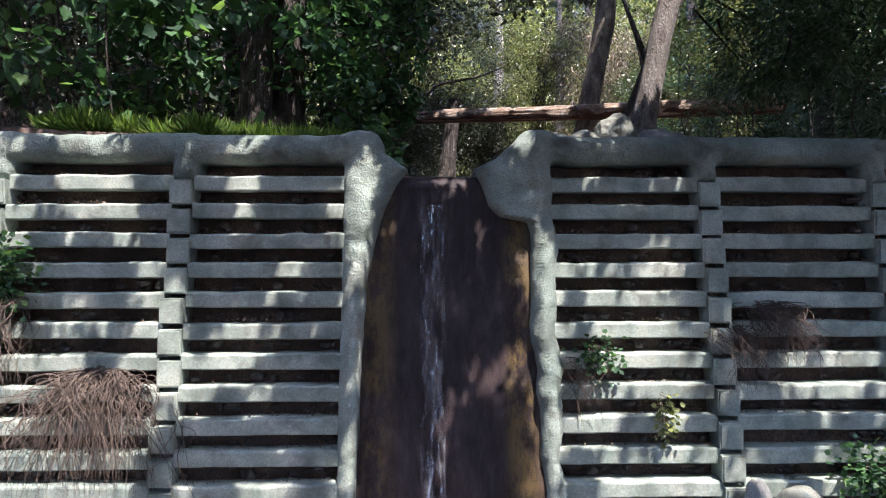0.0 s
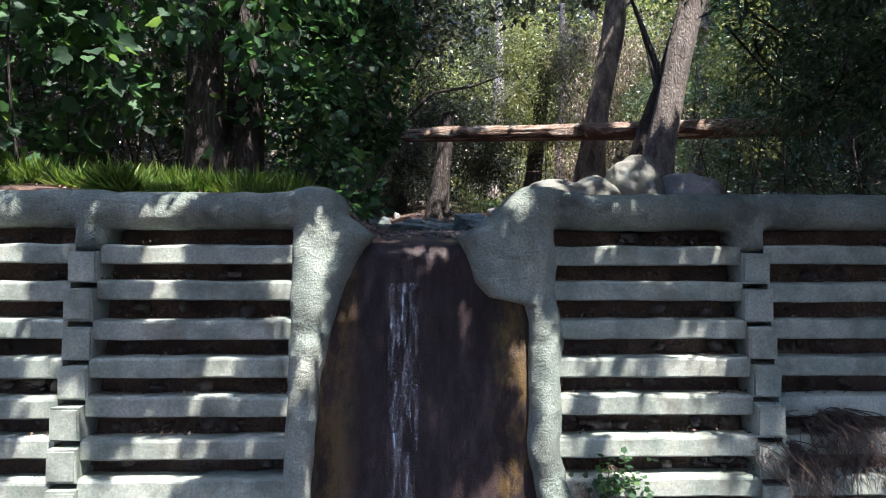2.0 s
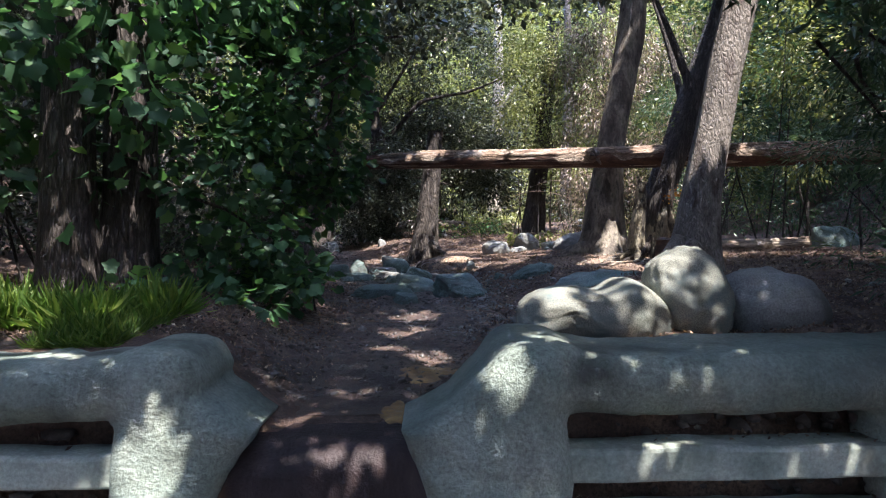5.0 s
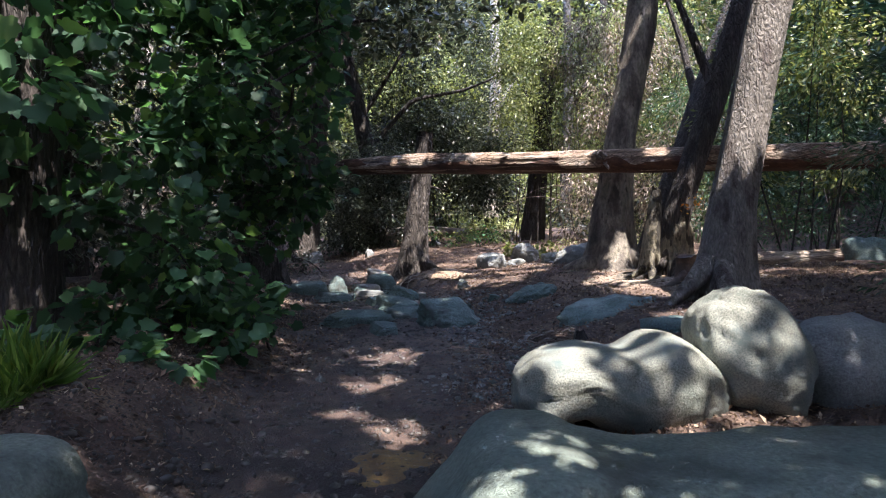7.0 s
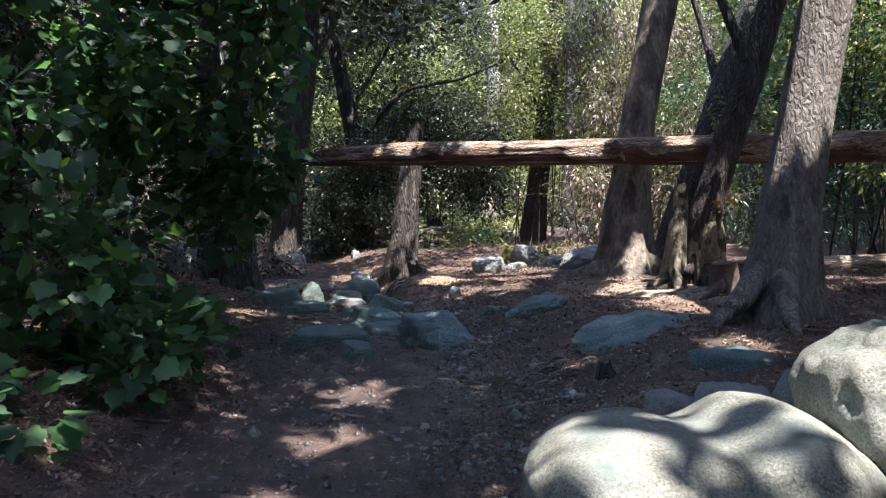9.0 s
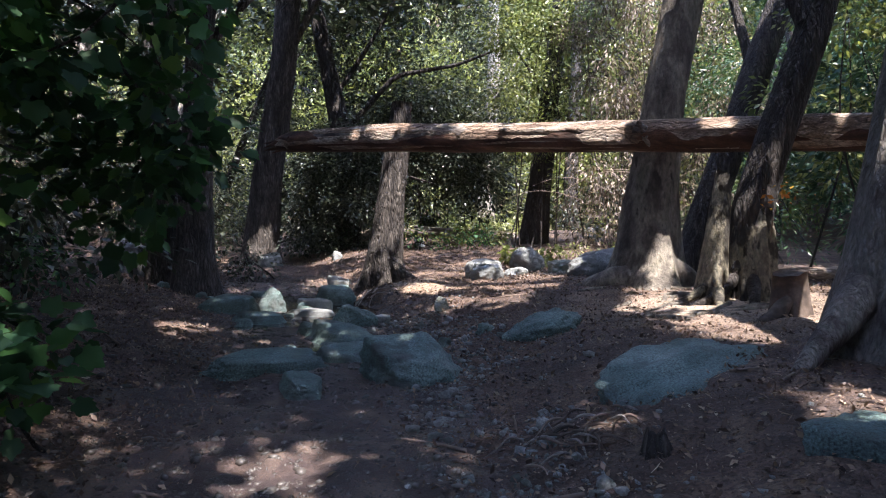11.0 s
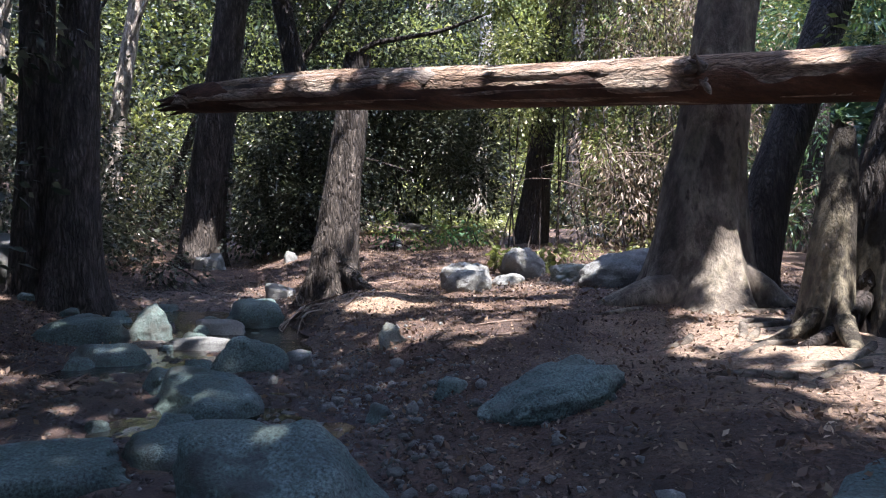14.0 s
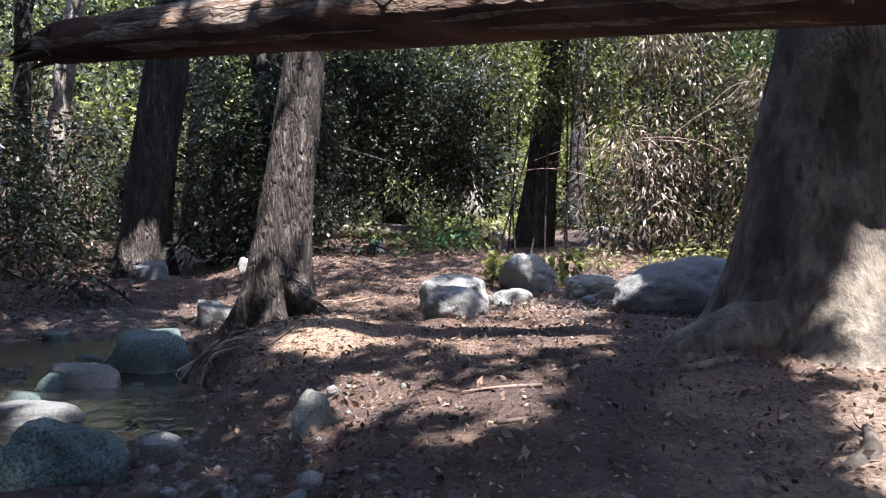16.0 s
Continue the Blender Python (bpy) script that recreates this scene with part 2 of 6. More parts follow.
VINE_LEAF = make_leaf("broad_vine_leaf", [(0, (0.032, 0.075, 0.046)), (0.5, (0.055, 0.125, 0.064)), (0.85, (0.085, 0.20, 0.078)), (1, (0.16, 0.27, 0.08))], 0.6, 0.5)
# Dark oak green, with the shade of deep foliage put into the colour
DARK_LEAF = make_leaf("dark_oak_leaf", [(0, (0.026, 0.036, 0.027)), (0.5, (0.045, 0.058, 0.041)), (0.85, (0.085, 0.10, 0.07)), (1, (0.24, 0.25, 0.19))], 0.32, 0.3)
BAY_LEAF = make_leaf("slender_bay_leaf", [(0, (0.03, 0.065, 0.04)), (0.5, (0.05, 0.10, 0.055)), (0.85, (0.09, 0.15, 0.08)), (1, (0.16, 0.21, 0.11))], 0.32, 0.35)
# Yellow-green with sunlight put into it, for the lit parts of the woods
SUNNY_LEAF = make_leaf("sunlit_yellow_green_leaf", [(0, (0.08, 0.095, 0.045)), (0.45, (0.165, 0.195, 0.075)), (0.8, (0.29, 0.32, 0.11)), (1, (0.42, 0.42, 0.26))], 0.30, 0.4)
DRY_LEAF = make_leaf("dry_brown_leaf", [(0, (0.055, 0.042, 0.036)), (0.45, (0.15, 0.118, 0.10)), (0.8, (0.32, 0.258, 0.215)), (1, (0.54, 0.46, 0.37))], 0.6, 0.3)
GRASS = make_leaf("fresh_grass", [(0, (0.06, 0.125, 0.022)), (0.5, (0.12, 0.22, 0.035)), (1, (0.23, 0.30, 0.07))], 0.6, 0.5)
ORANGE_LEAF = make_leaf("turning_orange_leaf", [(0, (0.35, 0.12, 0.03)), (0.6, (0.5, 0.2, 0.04)), (1, (0.55, 0.36, 0.08))], 0.5, 0.4)
LITTER = make_leaf("fallen_leaf_litter", [(0, (0.045, 0.031, 0.027)), (0.4, (0.115, 0.074, 0.055)), (0.75, (0.21, 0.142, 0.10)), (0.94, (0.34, 0.25, 0.175)), (1, (0.52, 0.43, 0.33))], 0.6, 0.1)


WET_GRAVEL = make_surface("wet_gravel", [(0.3, (0.035, 0.03, 0.028)), (0.5, (0.075, 0.066, 0.06)), (0.75, (0.16, 0.15, 0.135))], 9, 60, 0.4, rough=(0.35, 0.7), bump=0.3, depth=0.004)
WET_BED = make_surface("wet_creek_bed", [(0.3, (0.044, 0.029, 0.027)), (0.5, (0.094, 0.064, 0.054)), (0.75, (0.20, 0.145, 0.11))], 7, 90, 0.9, rough=(0.35, 0.75), bump=1.0, depth=0.012, stain=(0.034, 0.023, 0.023), stain_scale=1.3)
RUBBLE = make_surface("rubble_fill", [(0.3, (0.045, 0.038, 0.034)), (0.5, (0.10, 0.085, 0.076)), (0.75, (0.21, 0.19, 0.175))], 5, 60, 0.4, bump=0.5, depth=0.006)


def make_wet():
    m, n, l, p = material("wet_chute")
    v = place_of(n, l, (1, 1, 0.22))
    streak = noise_node(n, l, v, 7, 6, 0.65)
    pos = n.new("ShaderNodeSeparateXYZ")
    l.new(n.new("ShaderNodeNewGeometry").outputs["Position"], pos.inputs[0])
    col = ramp(n, l, streak, [(0.3, (0.013, 0.009, 0.010)), (0.5, (0.030, 0.021, 0.022)), (0.75, (0.072, 0.053, 0.051))])
    alg = ramp(n, l, noise_node(n, l, place_of(n, l, (1, 1, 0.45)), 3.2, 9, 0.78), [(0.43, (0, 0, 0)), (0.57, (1, 1, 1))])
    band = n.new("ShaderNodeMath")
    band.operation = "MULTIPLY_ADD"
    band.inputs[1].default_value, band.inputs[2].default_value = 0.5, 0.5
    l.new(pos.outputs["X"], band.inputs[0])
    side = ramp(n, l, band.outputs[0], [(0.05, (0.1,) * 3), (0.10, (0.75,) * 3), (0.17, (0.5,) * 3), (0.25, (0, 0, 0)), (0.74, (0, 0, 0)), (0.82, (0.9,) * 3), (0.88, (0.6,) * 3), (0.94, (0.1,) * 3)])
    col = mixed(n, l, mixed(n, l, 1.0, alg, side, "MULTIPLY"), col, (0.15, 0.105, 0.035))
    l.new(col, p.inputs["Base Color"])
    p.inputs["Roughness"].default_value = 0.5
    p.inputs["Specular IOR Level"].default_value = 0.22
    grit = noise_node(n, l, place_of(n, l), 70, 3)
    bumped(n, l, p, [(streak, 0.5, 0.03), (grit, 0.6, 0.01)])
    return m


def make_water(name, colour, rough, through_it, bump):
    m, n, l, p = material(name)
    p.inputs["Base Color"].default_value = (*colour, 1)
    p.inputs["Roughness"].default_value = rough
    p.inputs["IOR"].default_value = 1.33
    p.inputs["Transmission Weight"].default_value = through_it
    bumped(n, l, p, [(noise_node(n, l, place_of(n, l), 9, 4), bump, 0.02)])
    return m


def make_falling():
    """Thin broken strands of white water over the dark chute."""
    m, n, l, p = material("falling_water")
    v = place_of(n, l, (5.5, 2, 0.8))
    f = noise_node(n, l, v, 4.0, 5, 0.6)
    l.new(ramp(n, l, f, [(0.47, (0, 0, 0)), (0.80, (0.62, 0.62, 0.62))]), p.inputs["Alpha"])
    p.inputs["Base Color"].default_value = (0.62, 0.66, 0.72, 1)
    p.inputs["Roughness"].default_value = 0.3
    return m


SILT = make_surface("ochre_silt", [(0.3, (0.09, 0.05, 0.02)), (0.5, (0.20, 0.12, 0.045)), (0.75, (0.32, 0.21, 0.08))], 8, 50, 0.5, rough=(0.4, 0.7), bump=0.5, depth=0.006)
WET = make_wet()
WATER = make_water("creek_water", (0.022, 0.017, 0.015), 0.16, 0.45, 0.9)
FALLING = make_falling()

# ---- the ground: one sheet, low before the wall and high behind it ----
BATTER = 0.20


def face_y(z):
    """The plane of the crib wall's front at height z."""
    return (np.asarray(z, float) - 3.6) * BATTER


CREEK_Y = [-400, 0.3, 2, 4, 5.5, 7, 8.5, 11, 15, 25, 33, 50, 400]
CREEK_X = [-0.05, -0.05, 0.1, 0.28, 0.18, -0.15, -0.52, -1.4, -2.7, -4.2, -4.2, -4.2, -4.2]
BED_Z = [3.62, 3.62, 3.72, 3.82, 3.88, 3.94, 4.0, 4.06, 4.42, 5.3, 6.5, 25, 90]


def creek_x(y):
    return np.interp(y, CREEK_Y, CREEK_X)


def bed_z(y):
    return np.interp(y, CREEK_Y, BED_Z)


def ground_z(x, y):
    """Height of the upper ground."""
    x, y = np.asarray(x, float), np.asarray(y, float)
    off = x - creek_x(y)
    wide = np.interp(y, [0, 0.5, 3, 5, 7, 9, 14], [0.3, 0.36, 0.75, 0.85, 0.75, 0.8, 0.7])
    rise = 1 - 0.8 * smooth(8.4, 9.8, y)                   # the path runs level beyond the big trees
    right = 0.31 * smooth(wide * 0.8, wide + 1.5, off) + rise * (0.06 * np.clip(off - 2.2, 0, 1.2) + 0.03 * np.clip(off - 3.4, 0, 4))
    near = 0.6 * np.exp(-((y - 9.0) / 1.4) ** 2)           # the undercut bank below the broken tree
    right = right * (1 - near) + near * (0.31 * smooth(wide * 0.95, wide + 0.45, off) + rise * 0.06 * np.clip(off - 2.2, 0, 1.2))
    right = right + 0.10 * np.exp(-((x - 0.75) ** 2 + (y - 9.2) ** 2) / 0.3)
    left = np.interp(y, [2, 4.5], [0.40, 0.29]) * smooth(wide * 0.8, wide + np.interp(y, [2, 4.5], [0.7, 1.7]), -off) + 0.04 * np.clip(-off - 1.5, 0, 4)
    hill = 0.45 * np.clip(np.abs(x - 1) - 9, 0, None) ** 1.05
    p = np.stack([x, y, np.zeros_like(x)], -1).reshape(-1, 3)
    rough = (0.05 * fbm(p * 0.8, 3, 3) + 0.018 * fbm(p * 5, 3, 9)).reshape(x.shape)
    return bed_z(y) + right + left + np.minimum(hill, 60) + rough * smooth(0.2, 1.0, y)


def build_ground():
    xs = np.r_[-400, -200, -100, -60, -40, -28, -20, -15, np.arange(-12, -5, 0.4), np.arange(-5, 6.5, 0.06), np.arange(6.5, 14, 0.4), 16, 20, 28, 40, 60, 100, 200, 400]
    band = np.linspace(0, 1, 30)
    ys = np.r_[-400, -200, -100, -50, -30, np.arange(-20, -2.2, 0.5), -2.0, -1.6, -1.3, band, np.arange(0.46, 13, 0.06), np.arange(13, 24, 0.2), 25, 27, 30, 35, 45, 60, 100, 200, 400]
    low = 5 + len(np.arange(-20, -2.2, 0.5)) + 3
    X, Y = np.meshgrid(xs, ys, indexing="ij")
    Z = np.empty_like(X)
    p = np.stack([X, Y, X * 0], -1).reshape(-1, 3)
    floor = (0.25 + 0.06 * fbm(p * 0.9, 3, 21).reshape(X.shape) + 0.35 * np.clip(np.abs(X) - 6, 0, 80))
    up = ground_z(X, Y)
    top = ground_z(xs, np.full_like(xs, 0.46))
    n = len(band)
    Z[:, :low] = floor[:, :low]
    Z[:, low + n:] = up[:, low + n:]
    for b, f in enumerate(band):
        c = low + b
        z = floor[:, low - 1] * (1 - f) + (top - 0.02) * f
        bump = 0.05 * fbm(np.stack([xs * 4, z * 4, z * 0], -1), 3, 31)
        Y[:, c] = face_y(np.minimum(z, 3.9)) + 0.27 + bump * (1 - f)
        Z[:, c] = z
    v = np.stack([X, Y, Z], -1).reshape(-1, 3)
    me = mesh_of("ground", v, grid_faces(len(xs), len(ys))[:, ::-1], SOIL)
    thing("ground", me, "brown earth with leaf litter, stepping up behind a wall", "ground", kind="structure")


build_ground()


def G(x, y):
    return float(ground_z(np.array([float(x)]), np.array([float(y)]))[0])


# the creek's water, which the uneven bed pierces
def build_creek():
    ys = np.r_[np.arange(0.30, 12, 0.1)]
    us = np.linspace(-1, 1, 15)
    Y, U = np.meshgrid(ys, us, indexing="ij")
    W = np.interp(Y, [0.3, 0.6, 3, 5, 7, 9, 12], [0.3, 0.4, 0.85, 0.95, 1.1, 1.2, 0.9])
    X = creek_x(Y) + U * W
    Z = bed_z(Y) + np.interp(Y, [0.3, 1.4, 2.2, 4.3, 4.9, 5.6, 6.2, 8.0, 9.2, 10.2, 12], [-0.01, -0.012, -0.03, -0.04, -0.05, -0.01, 0.028, 0.036, 0.036, 0.0, -0.05]) - 0.01 * np.abs(U)
    thing("water", mesh_of("water", np.stack([X, Y, Z], -1).reshape(-1, 3), grid_faces(*Y.shape)[:, ::-1], WATER),
          "shallow clear creek water over dark gravel", "water", kind="structure")


build_creek()


def wet_bed():
    """Dark wet gravel lying along the creek, with a ragged rim."""
    ys, us = np.arange(0.5, 12, 0.07), np.linspace(-1, 1, 33)
    Y, U = np.meshgrid(ys, us, indexing="ij")
    W = np.interp(Y, [0.5, 1.5, 3, 5, 7, 9, 12], [0.42, 0.75, 1.0, 1.1, 1.15, 1.05, 0.9])
    rag = fbm(np.stack([Y * 1.7, np.sign(U) * 3, U * 0], -1).reshape(-1, 3), 4, 26).reshape(Y.shape)
    X = creek_x(Y) + U * W * (1 + 0.25 * rag)
    Z = ground_z(X, Y) + 0.012 * (1 - U ** 4) - 0.006 + 0.004 * fbm(np.stack([X * 9, Y * 9, X * 0], -1).reshape(-1, 3), 3, 27).reshape(Y.shape)
    thing("creek_bed", mesh_of("creek_bed", np.stack([X, Y, Z], -1).reshape(-1, 3), grid_faces(*Y.shape)[:, ::-1], WET_BED), "dark wet gravel and silt of the creek bed", "creek bed", kind="structure")


wet_bed()

# ---- the crib wall ----
crib = tagged(new("wall_crib"), "retaining wall of stacked pale concrete beams filled with rubble", "wall", kind="structure")
PITCH = 0.2935
COLUMNS = [-8.13, -6.30, -4.52, -2.69, 2.66, 4.46, 6.29, 8.12]


def beam_mesh(name, length, tall, deep, seed, cut=8):
    """A weathered beam with rounded edges, its front face in the plane y = 0, its top at z = 0."""
    r = 0.014
    prof = [(0, -tall + r), (r * 0.3, -tall + r * 0.3), (r, -tall), (deep, -tall), (deep, 0), (r * 1.6, 0), (r * 0.5, -r * 0.5), (0, -r * 1.6)]
    n = max(3, int(length / 0.07))
    xs = np.linspace(-length / 2, length / 2, n)
    v = np.array([(x, y, z) for x in xs for y, z in prof])
    q = v * 5 + seed * 17.3
    v[:, 2] += 0.010 * fbm(q * (1, 0.2, 0.2), 3, seed) * (v[:, 2] > -tall * 0.5) + 0.004 * vnoise(q * 1.5, seed)
    v[:, 1] += 0.006 * fbm(q * 0.7, 3, seed + 5)
    k = len(prof)
    f = grid_faces(n, k, True).tolist()
    f += [list(range(k)), list(range((n - 1) * k, n * k))[::-1]]
    return mesh_of(name, v, f, CONCRETE, shade=False)


LEFT_BAYS = [(-8.0, -6.43), (-6.17, -4.65), (-4.39, -2.82), (-2.56, -1.0)]
RIGHT_BAYS = [(1.0, 2.53), (2.79, 4.33), (4.59, 6.16), (6.42, 8.0)]
beams = {}
for a, b in LEFT_BAYS + RIGHT_BAYS:
    for row in range(12):
        key = (round(b - a, 2), row % 4)
        if key not in beams:
            beams[key] = beam_mesh("stretcher", b - a + 0.06, 0.155, 0.2, len(beams) + 3)
        z = 3.6 - row * PITCH
        wob = math.sin(row * 2.3 + a * 5.1)
        child("stretcher", beams[key], crib, at=pose((a + b) / 2, float(face_y(z)) + 0.008 * wob, z + 0.006 * wob, 0, 0.25 * wob, 0.15 * wob))


def header_mesh(seed):
    """The outer end of a header beam: a block that widens a little to its front."""
    w, h, d = 0.114, 0.248, 0.55
    v = [(-w, 0, -h), (w, 0, -h), (w, 0, 0), (-w, 0, 0), (-w * 0.86, 0.09, -h), (w * 0.86, 0.09, -h), (w * 0.86, 0.09, 0), (-w * 0.86, 0.09, 0),
         (-w * 0.8, d, -h), (w * 0.8, d, -h), (w * 0.8, d, 0), (-w * 0.8, d, 0)]
    bm = bmesh.new()
    vs = [bm.verts.new(c) for c in v]
    for q in [(0, 1, 2, 3), (0, 4, 5, 1), (1, 5, 6, 2), (2, 6, 7, 3), (3, 7, 4, 0), (4, 8, 9, 5), (5, 9, 10, 6), (6, 10, 11, 7), (7, 11, 8, 4), (8, 11, 10, 9)]:
        bm.faces.new([vs[i] for i in q])
    bmesh.ops.bevel(bm, geom=[e for e in bm.edges if e.verts[0].co.y + e.verts[1].co.y < 0.01], offset=0.016, segments=2, affect="EDGES")
    bmesh.ops.recalc_face_normals(bm, faces=bm.faces[:])
    rr = random.Random(seed)
    for vert in bm.verts:
        vert.co += Vector((rr.uniform(-1, 1), rr.uniform(-1, 1), rr.uniform(-1, 1))) * 0.004
    me = bpy.data.meshes.new("header")
    bm.to_mesh(me)
    bm.free()
    me.materials.append(CONCRETE)
    return me


headers = [header_mesh(s) for s in range(4)]
for c, x in enumerate(COLUMNS):
    for row in range(12):
        z = 3.6 - row * PITCH - 0.055
        wob = math.sin(row * 1.7 + x * 3.3)
        child("header", headers[(row + c) % 4], crib, at=pose(x + 0.012 * wob, float(face_y(z)) - 0.075 + 0.015 * wob, z, 0, 0.8 * wob, 1.5 * wob))

# ---- sprayed concrete cap and spillway piers, one rounded body ----
def box_sdf(x, z, x0, x1, z0, z1, r=0.0):
    qx, qz = np.abs(x - (x0 + x1) / 2) - (x1 - x0) / 2 + r, np.abs(z - (z0 + z1) / 2) - (z1 - z0) / 2 + r
    return np.hypot(np.maximum(qx, 0), np.maximum(qz, 0)) + np.minimum(np.maximum(qx, qz), 0) - r


def smin(a, b, k):
    h = np.clip(0.5 + 0.5 * (b - a) / k, 0, 1)
    return b * (1 - h) + a * h - k * h * (1 - h)


def smax(a, b, k):
    return -smin(-a, -b, k)


def cap_sdf(x, z):
    top = 4.035 + 0.012 * vnoise(np.stack([x * 1.3, x * 0, x * 0], -1).reshape(-1, 3), 4).reshape(x.shape)
    dz = z - (top - 4.035)
    d = smin(box_sdf(x, dz, -9, -0.75, 3.735, 4.035, 0.07), box_sdf(x, dz, 0.75, 9, 3.735, 4.035, 0.07), 0.05)
    for c in COLUMNS:
        d = smin(d, box_sdf(x, z, c - 0.13, c + 0.13, 3.55, 4.02, 0.04), 0.06)
    inner = np.interp(z, [0, 1.0, 2.0, 2.6, 3.0, 3.3, 3.55, 3.68, 3.75, 3.9, 4.08], [-0.90, -0.89, -0.86, -0.82, -0.74, -0.64, -0.52, -0.40, -0.50, -0.66, -0.76])
    inner = inner + 0.06 * smooth(3.5, 3.65, z) * (1 - smooth(3.85, 4.0, z)) * fbm(np.stack([z * 7, z * 0, z * 0 + 2], -1).reshape(-1, 3), 3, 17).reshape(z.shape)
    left = smax(smax(-1.08 - x, x - inner, 0.06), z - 4.07, 0.10)
    d = smin(d, left, 0.06)
    wave = 0.02 * np.sin(z * 5.0) + 0.015 * np.sin(z * 11 + 1)
    inner = np.interp(z, [0, 1.0, 2.0, 2.6, 3.12, 3.18, 3.3, 3.5, 3.68, 3.8, 3.95, 4.12], [0.90, 0.86, 0.80, 0.80, 0.80, 0.52, 0.40, 0.33, 0.26, 0.50, 0.64, 0.76])
    right = smax(smax(x - 1.06 - wave, inner + wave * 0.6 - x, 0.06), z - 4.085, 0.10)
    d = smin(d, right, 0.06)
    return d + 0.008 * fbm(np.stack([x * 6, z * 6, x * 0], -1).reshape(-1, 3), 3, 8).reshape(x.shape)


def build_cap():
    h = 0.022
    xs, zs = np.arange(-7.5, 7.5, h), np.arange(-0.1, 4.2, h)
    X, Z = np.meshgrid(xs, zs, indexing="ij")
    D = cap_sdf(X, Z)
    body = D < 0
    keep = body[:-1, :-1] | body[1:, 1:] | body[:-1, 1:] | body[1:, :-1]
    for _ in range(4):
        e = 0.004
        gx, gz = (cap_sdf(X + e, Z) - D) / e, (cap_sdf(X, Z + e) - D) / e
        m = np.where(D > 0, D, 0) / np.maximum(gx * gx + gz * gz, 0.2)
        X, Z = X - np.clip(gx * m, -h, h), Z - np.clip(gz * m, -h, h)
        D = cap_sdf(X, Z)
    inside = np.clip(-D, 0, 0.15) / 0.15
    roundness = 0.13 * (1 - np.sqrt(np.clip(1 - (1 - inside) ** 2, 0, 1)))
    p = np.stack([X, Z, X * 0], -1).reshape(-1, 3)
    bulge = 0.03 * fbm(p * 2.4, 3, 12).reshape(X.shape) + 0.012 * fbm(p * 11, 4, 14).reshape(X.shape)
    pier = np.exp(-((X + 0.89) / 0.14) ** 2) + np.exp(-((X - 0.91) / 0.15) ** 2)
    Yf = face_y(np.minimum(Z, 3.75)) - 0.055 + roundness - bulge - 0.06 * pier
    n = X.size
    front = np.stack([X, Yf, Z], -1).reshape(-1, 3)
    back = np.stack([X, np.where(Z > 3.6, 0.50 + 0.15 * smooth(0.7, 1.1, X) + 0.10 * smooth(-1.5, -1.0, X) * (1 - smooth(0, 0.5, X)) + 0.26 * np.exp(-((X - 0.85) / 0.3) ** 2) + 0.03 * np.sin(X * 4.1), face_y(Z) + 0.45), Z], -1).reshape(-1, 3)
    idx = np.arange(n).reshape(X.shape)
    q = np.stack([idx[:-1, :-1], idx[1:, :-1], idx[1:, 1:], idx[:-1, 1:]], -1)[keep]
    edges = {}
    for a, b in np.concatenate([q[:, [0, 1]], q[:, [1, 2]], q[:, [2, 3]], q[:, [3, 0]]]).tolist():
        edges[(a, b)] = True
    rim = [(a, b) for a, b in edges if (b, a) not in edges]
    sides = np.array([(b, a, a + n, b + n) for a, b in rim])
    faces = np.concatenate([q, sides, (q + n)[:, ::-1]])
    used, inv = np.unique(faces, return_inverse=True)
    me = mesh_of("cap", np.concatenate([front, back])[used], inv.reshape(faces.shape), GUNITE)
    child("cap", me, crib, "rounded sprayed concrete cap and spillway piers, grey and stained")


build_cap()


def build_chute():
    xs, zs = np.linspace(-0.97, 0.97, 90), np.r_[np.linspace(0.0, 3.5, 130), 3.56, 3.60, 3.62, 3.63]
    X, Z = np.meshgrid(xs, zs, indexing="ij")
    p = np.stack([X * 3, Z * 1.2, X * 0], -1).reshape(-1, 3)
    Y = face_y(np.minimum(Z, 3.5)) + 0.07 + 0.03 * fbm(p, 4, 40).reshape(X.shape) + 0.05 * (X / 0.9) ** 2 * 0
    Y[:, -4:] = np.array([0.09, 0.14, 0.24, 0.42])
    child("chute", mesh_of("chute", np.stack([X, Y, Z], -1).reshape(-1, 3), grid_faces(*X.shape), WET), crib, "dark wet chute with ochre algae streaks")
    X, Z = np.meshgrid(np.linspace(-0.30, -0.06, 24), np.linspace(0.1, 3.3, 80), indexing="ij")
    p = np.stack([X * 3, Z * 1.2, X * 0], -1).reshape(-1, 3)
    Y = face_y(Z) + 0.045 + 0.03 * fbm(p, 4, 40).reshape(X.shape)
    thing("waterfall", mesh_of("waterfall", np.stack([X, Y, Z], -1).reshape(-1, 3), grid_faces(*X.shape), FALLING),
          "thin white strands of water running down the dark chute", "water", kind="structure")


build_chute()


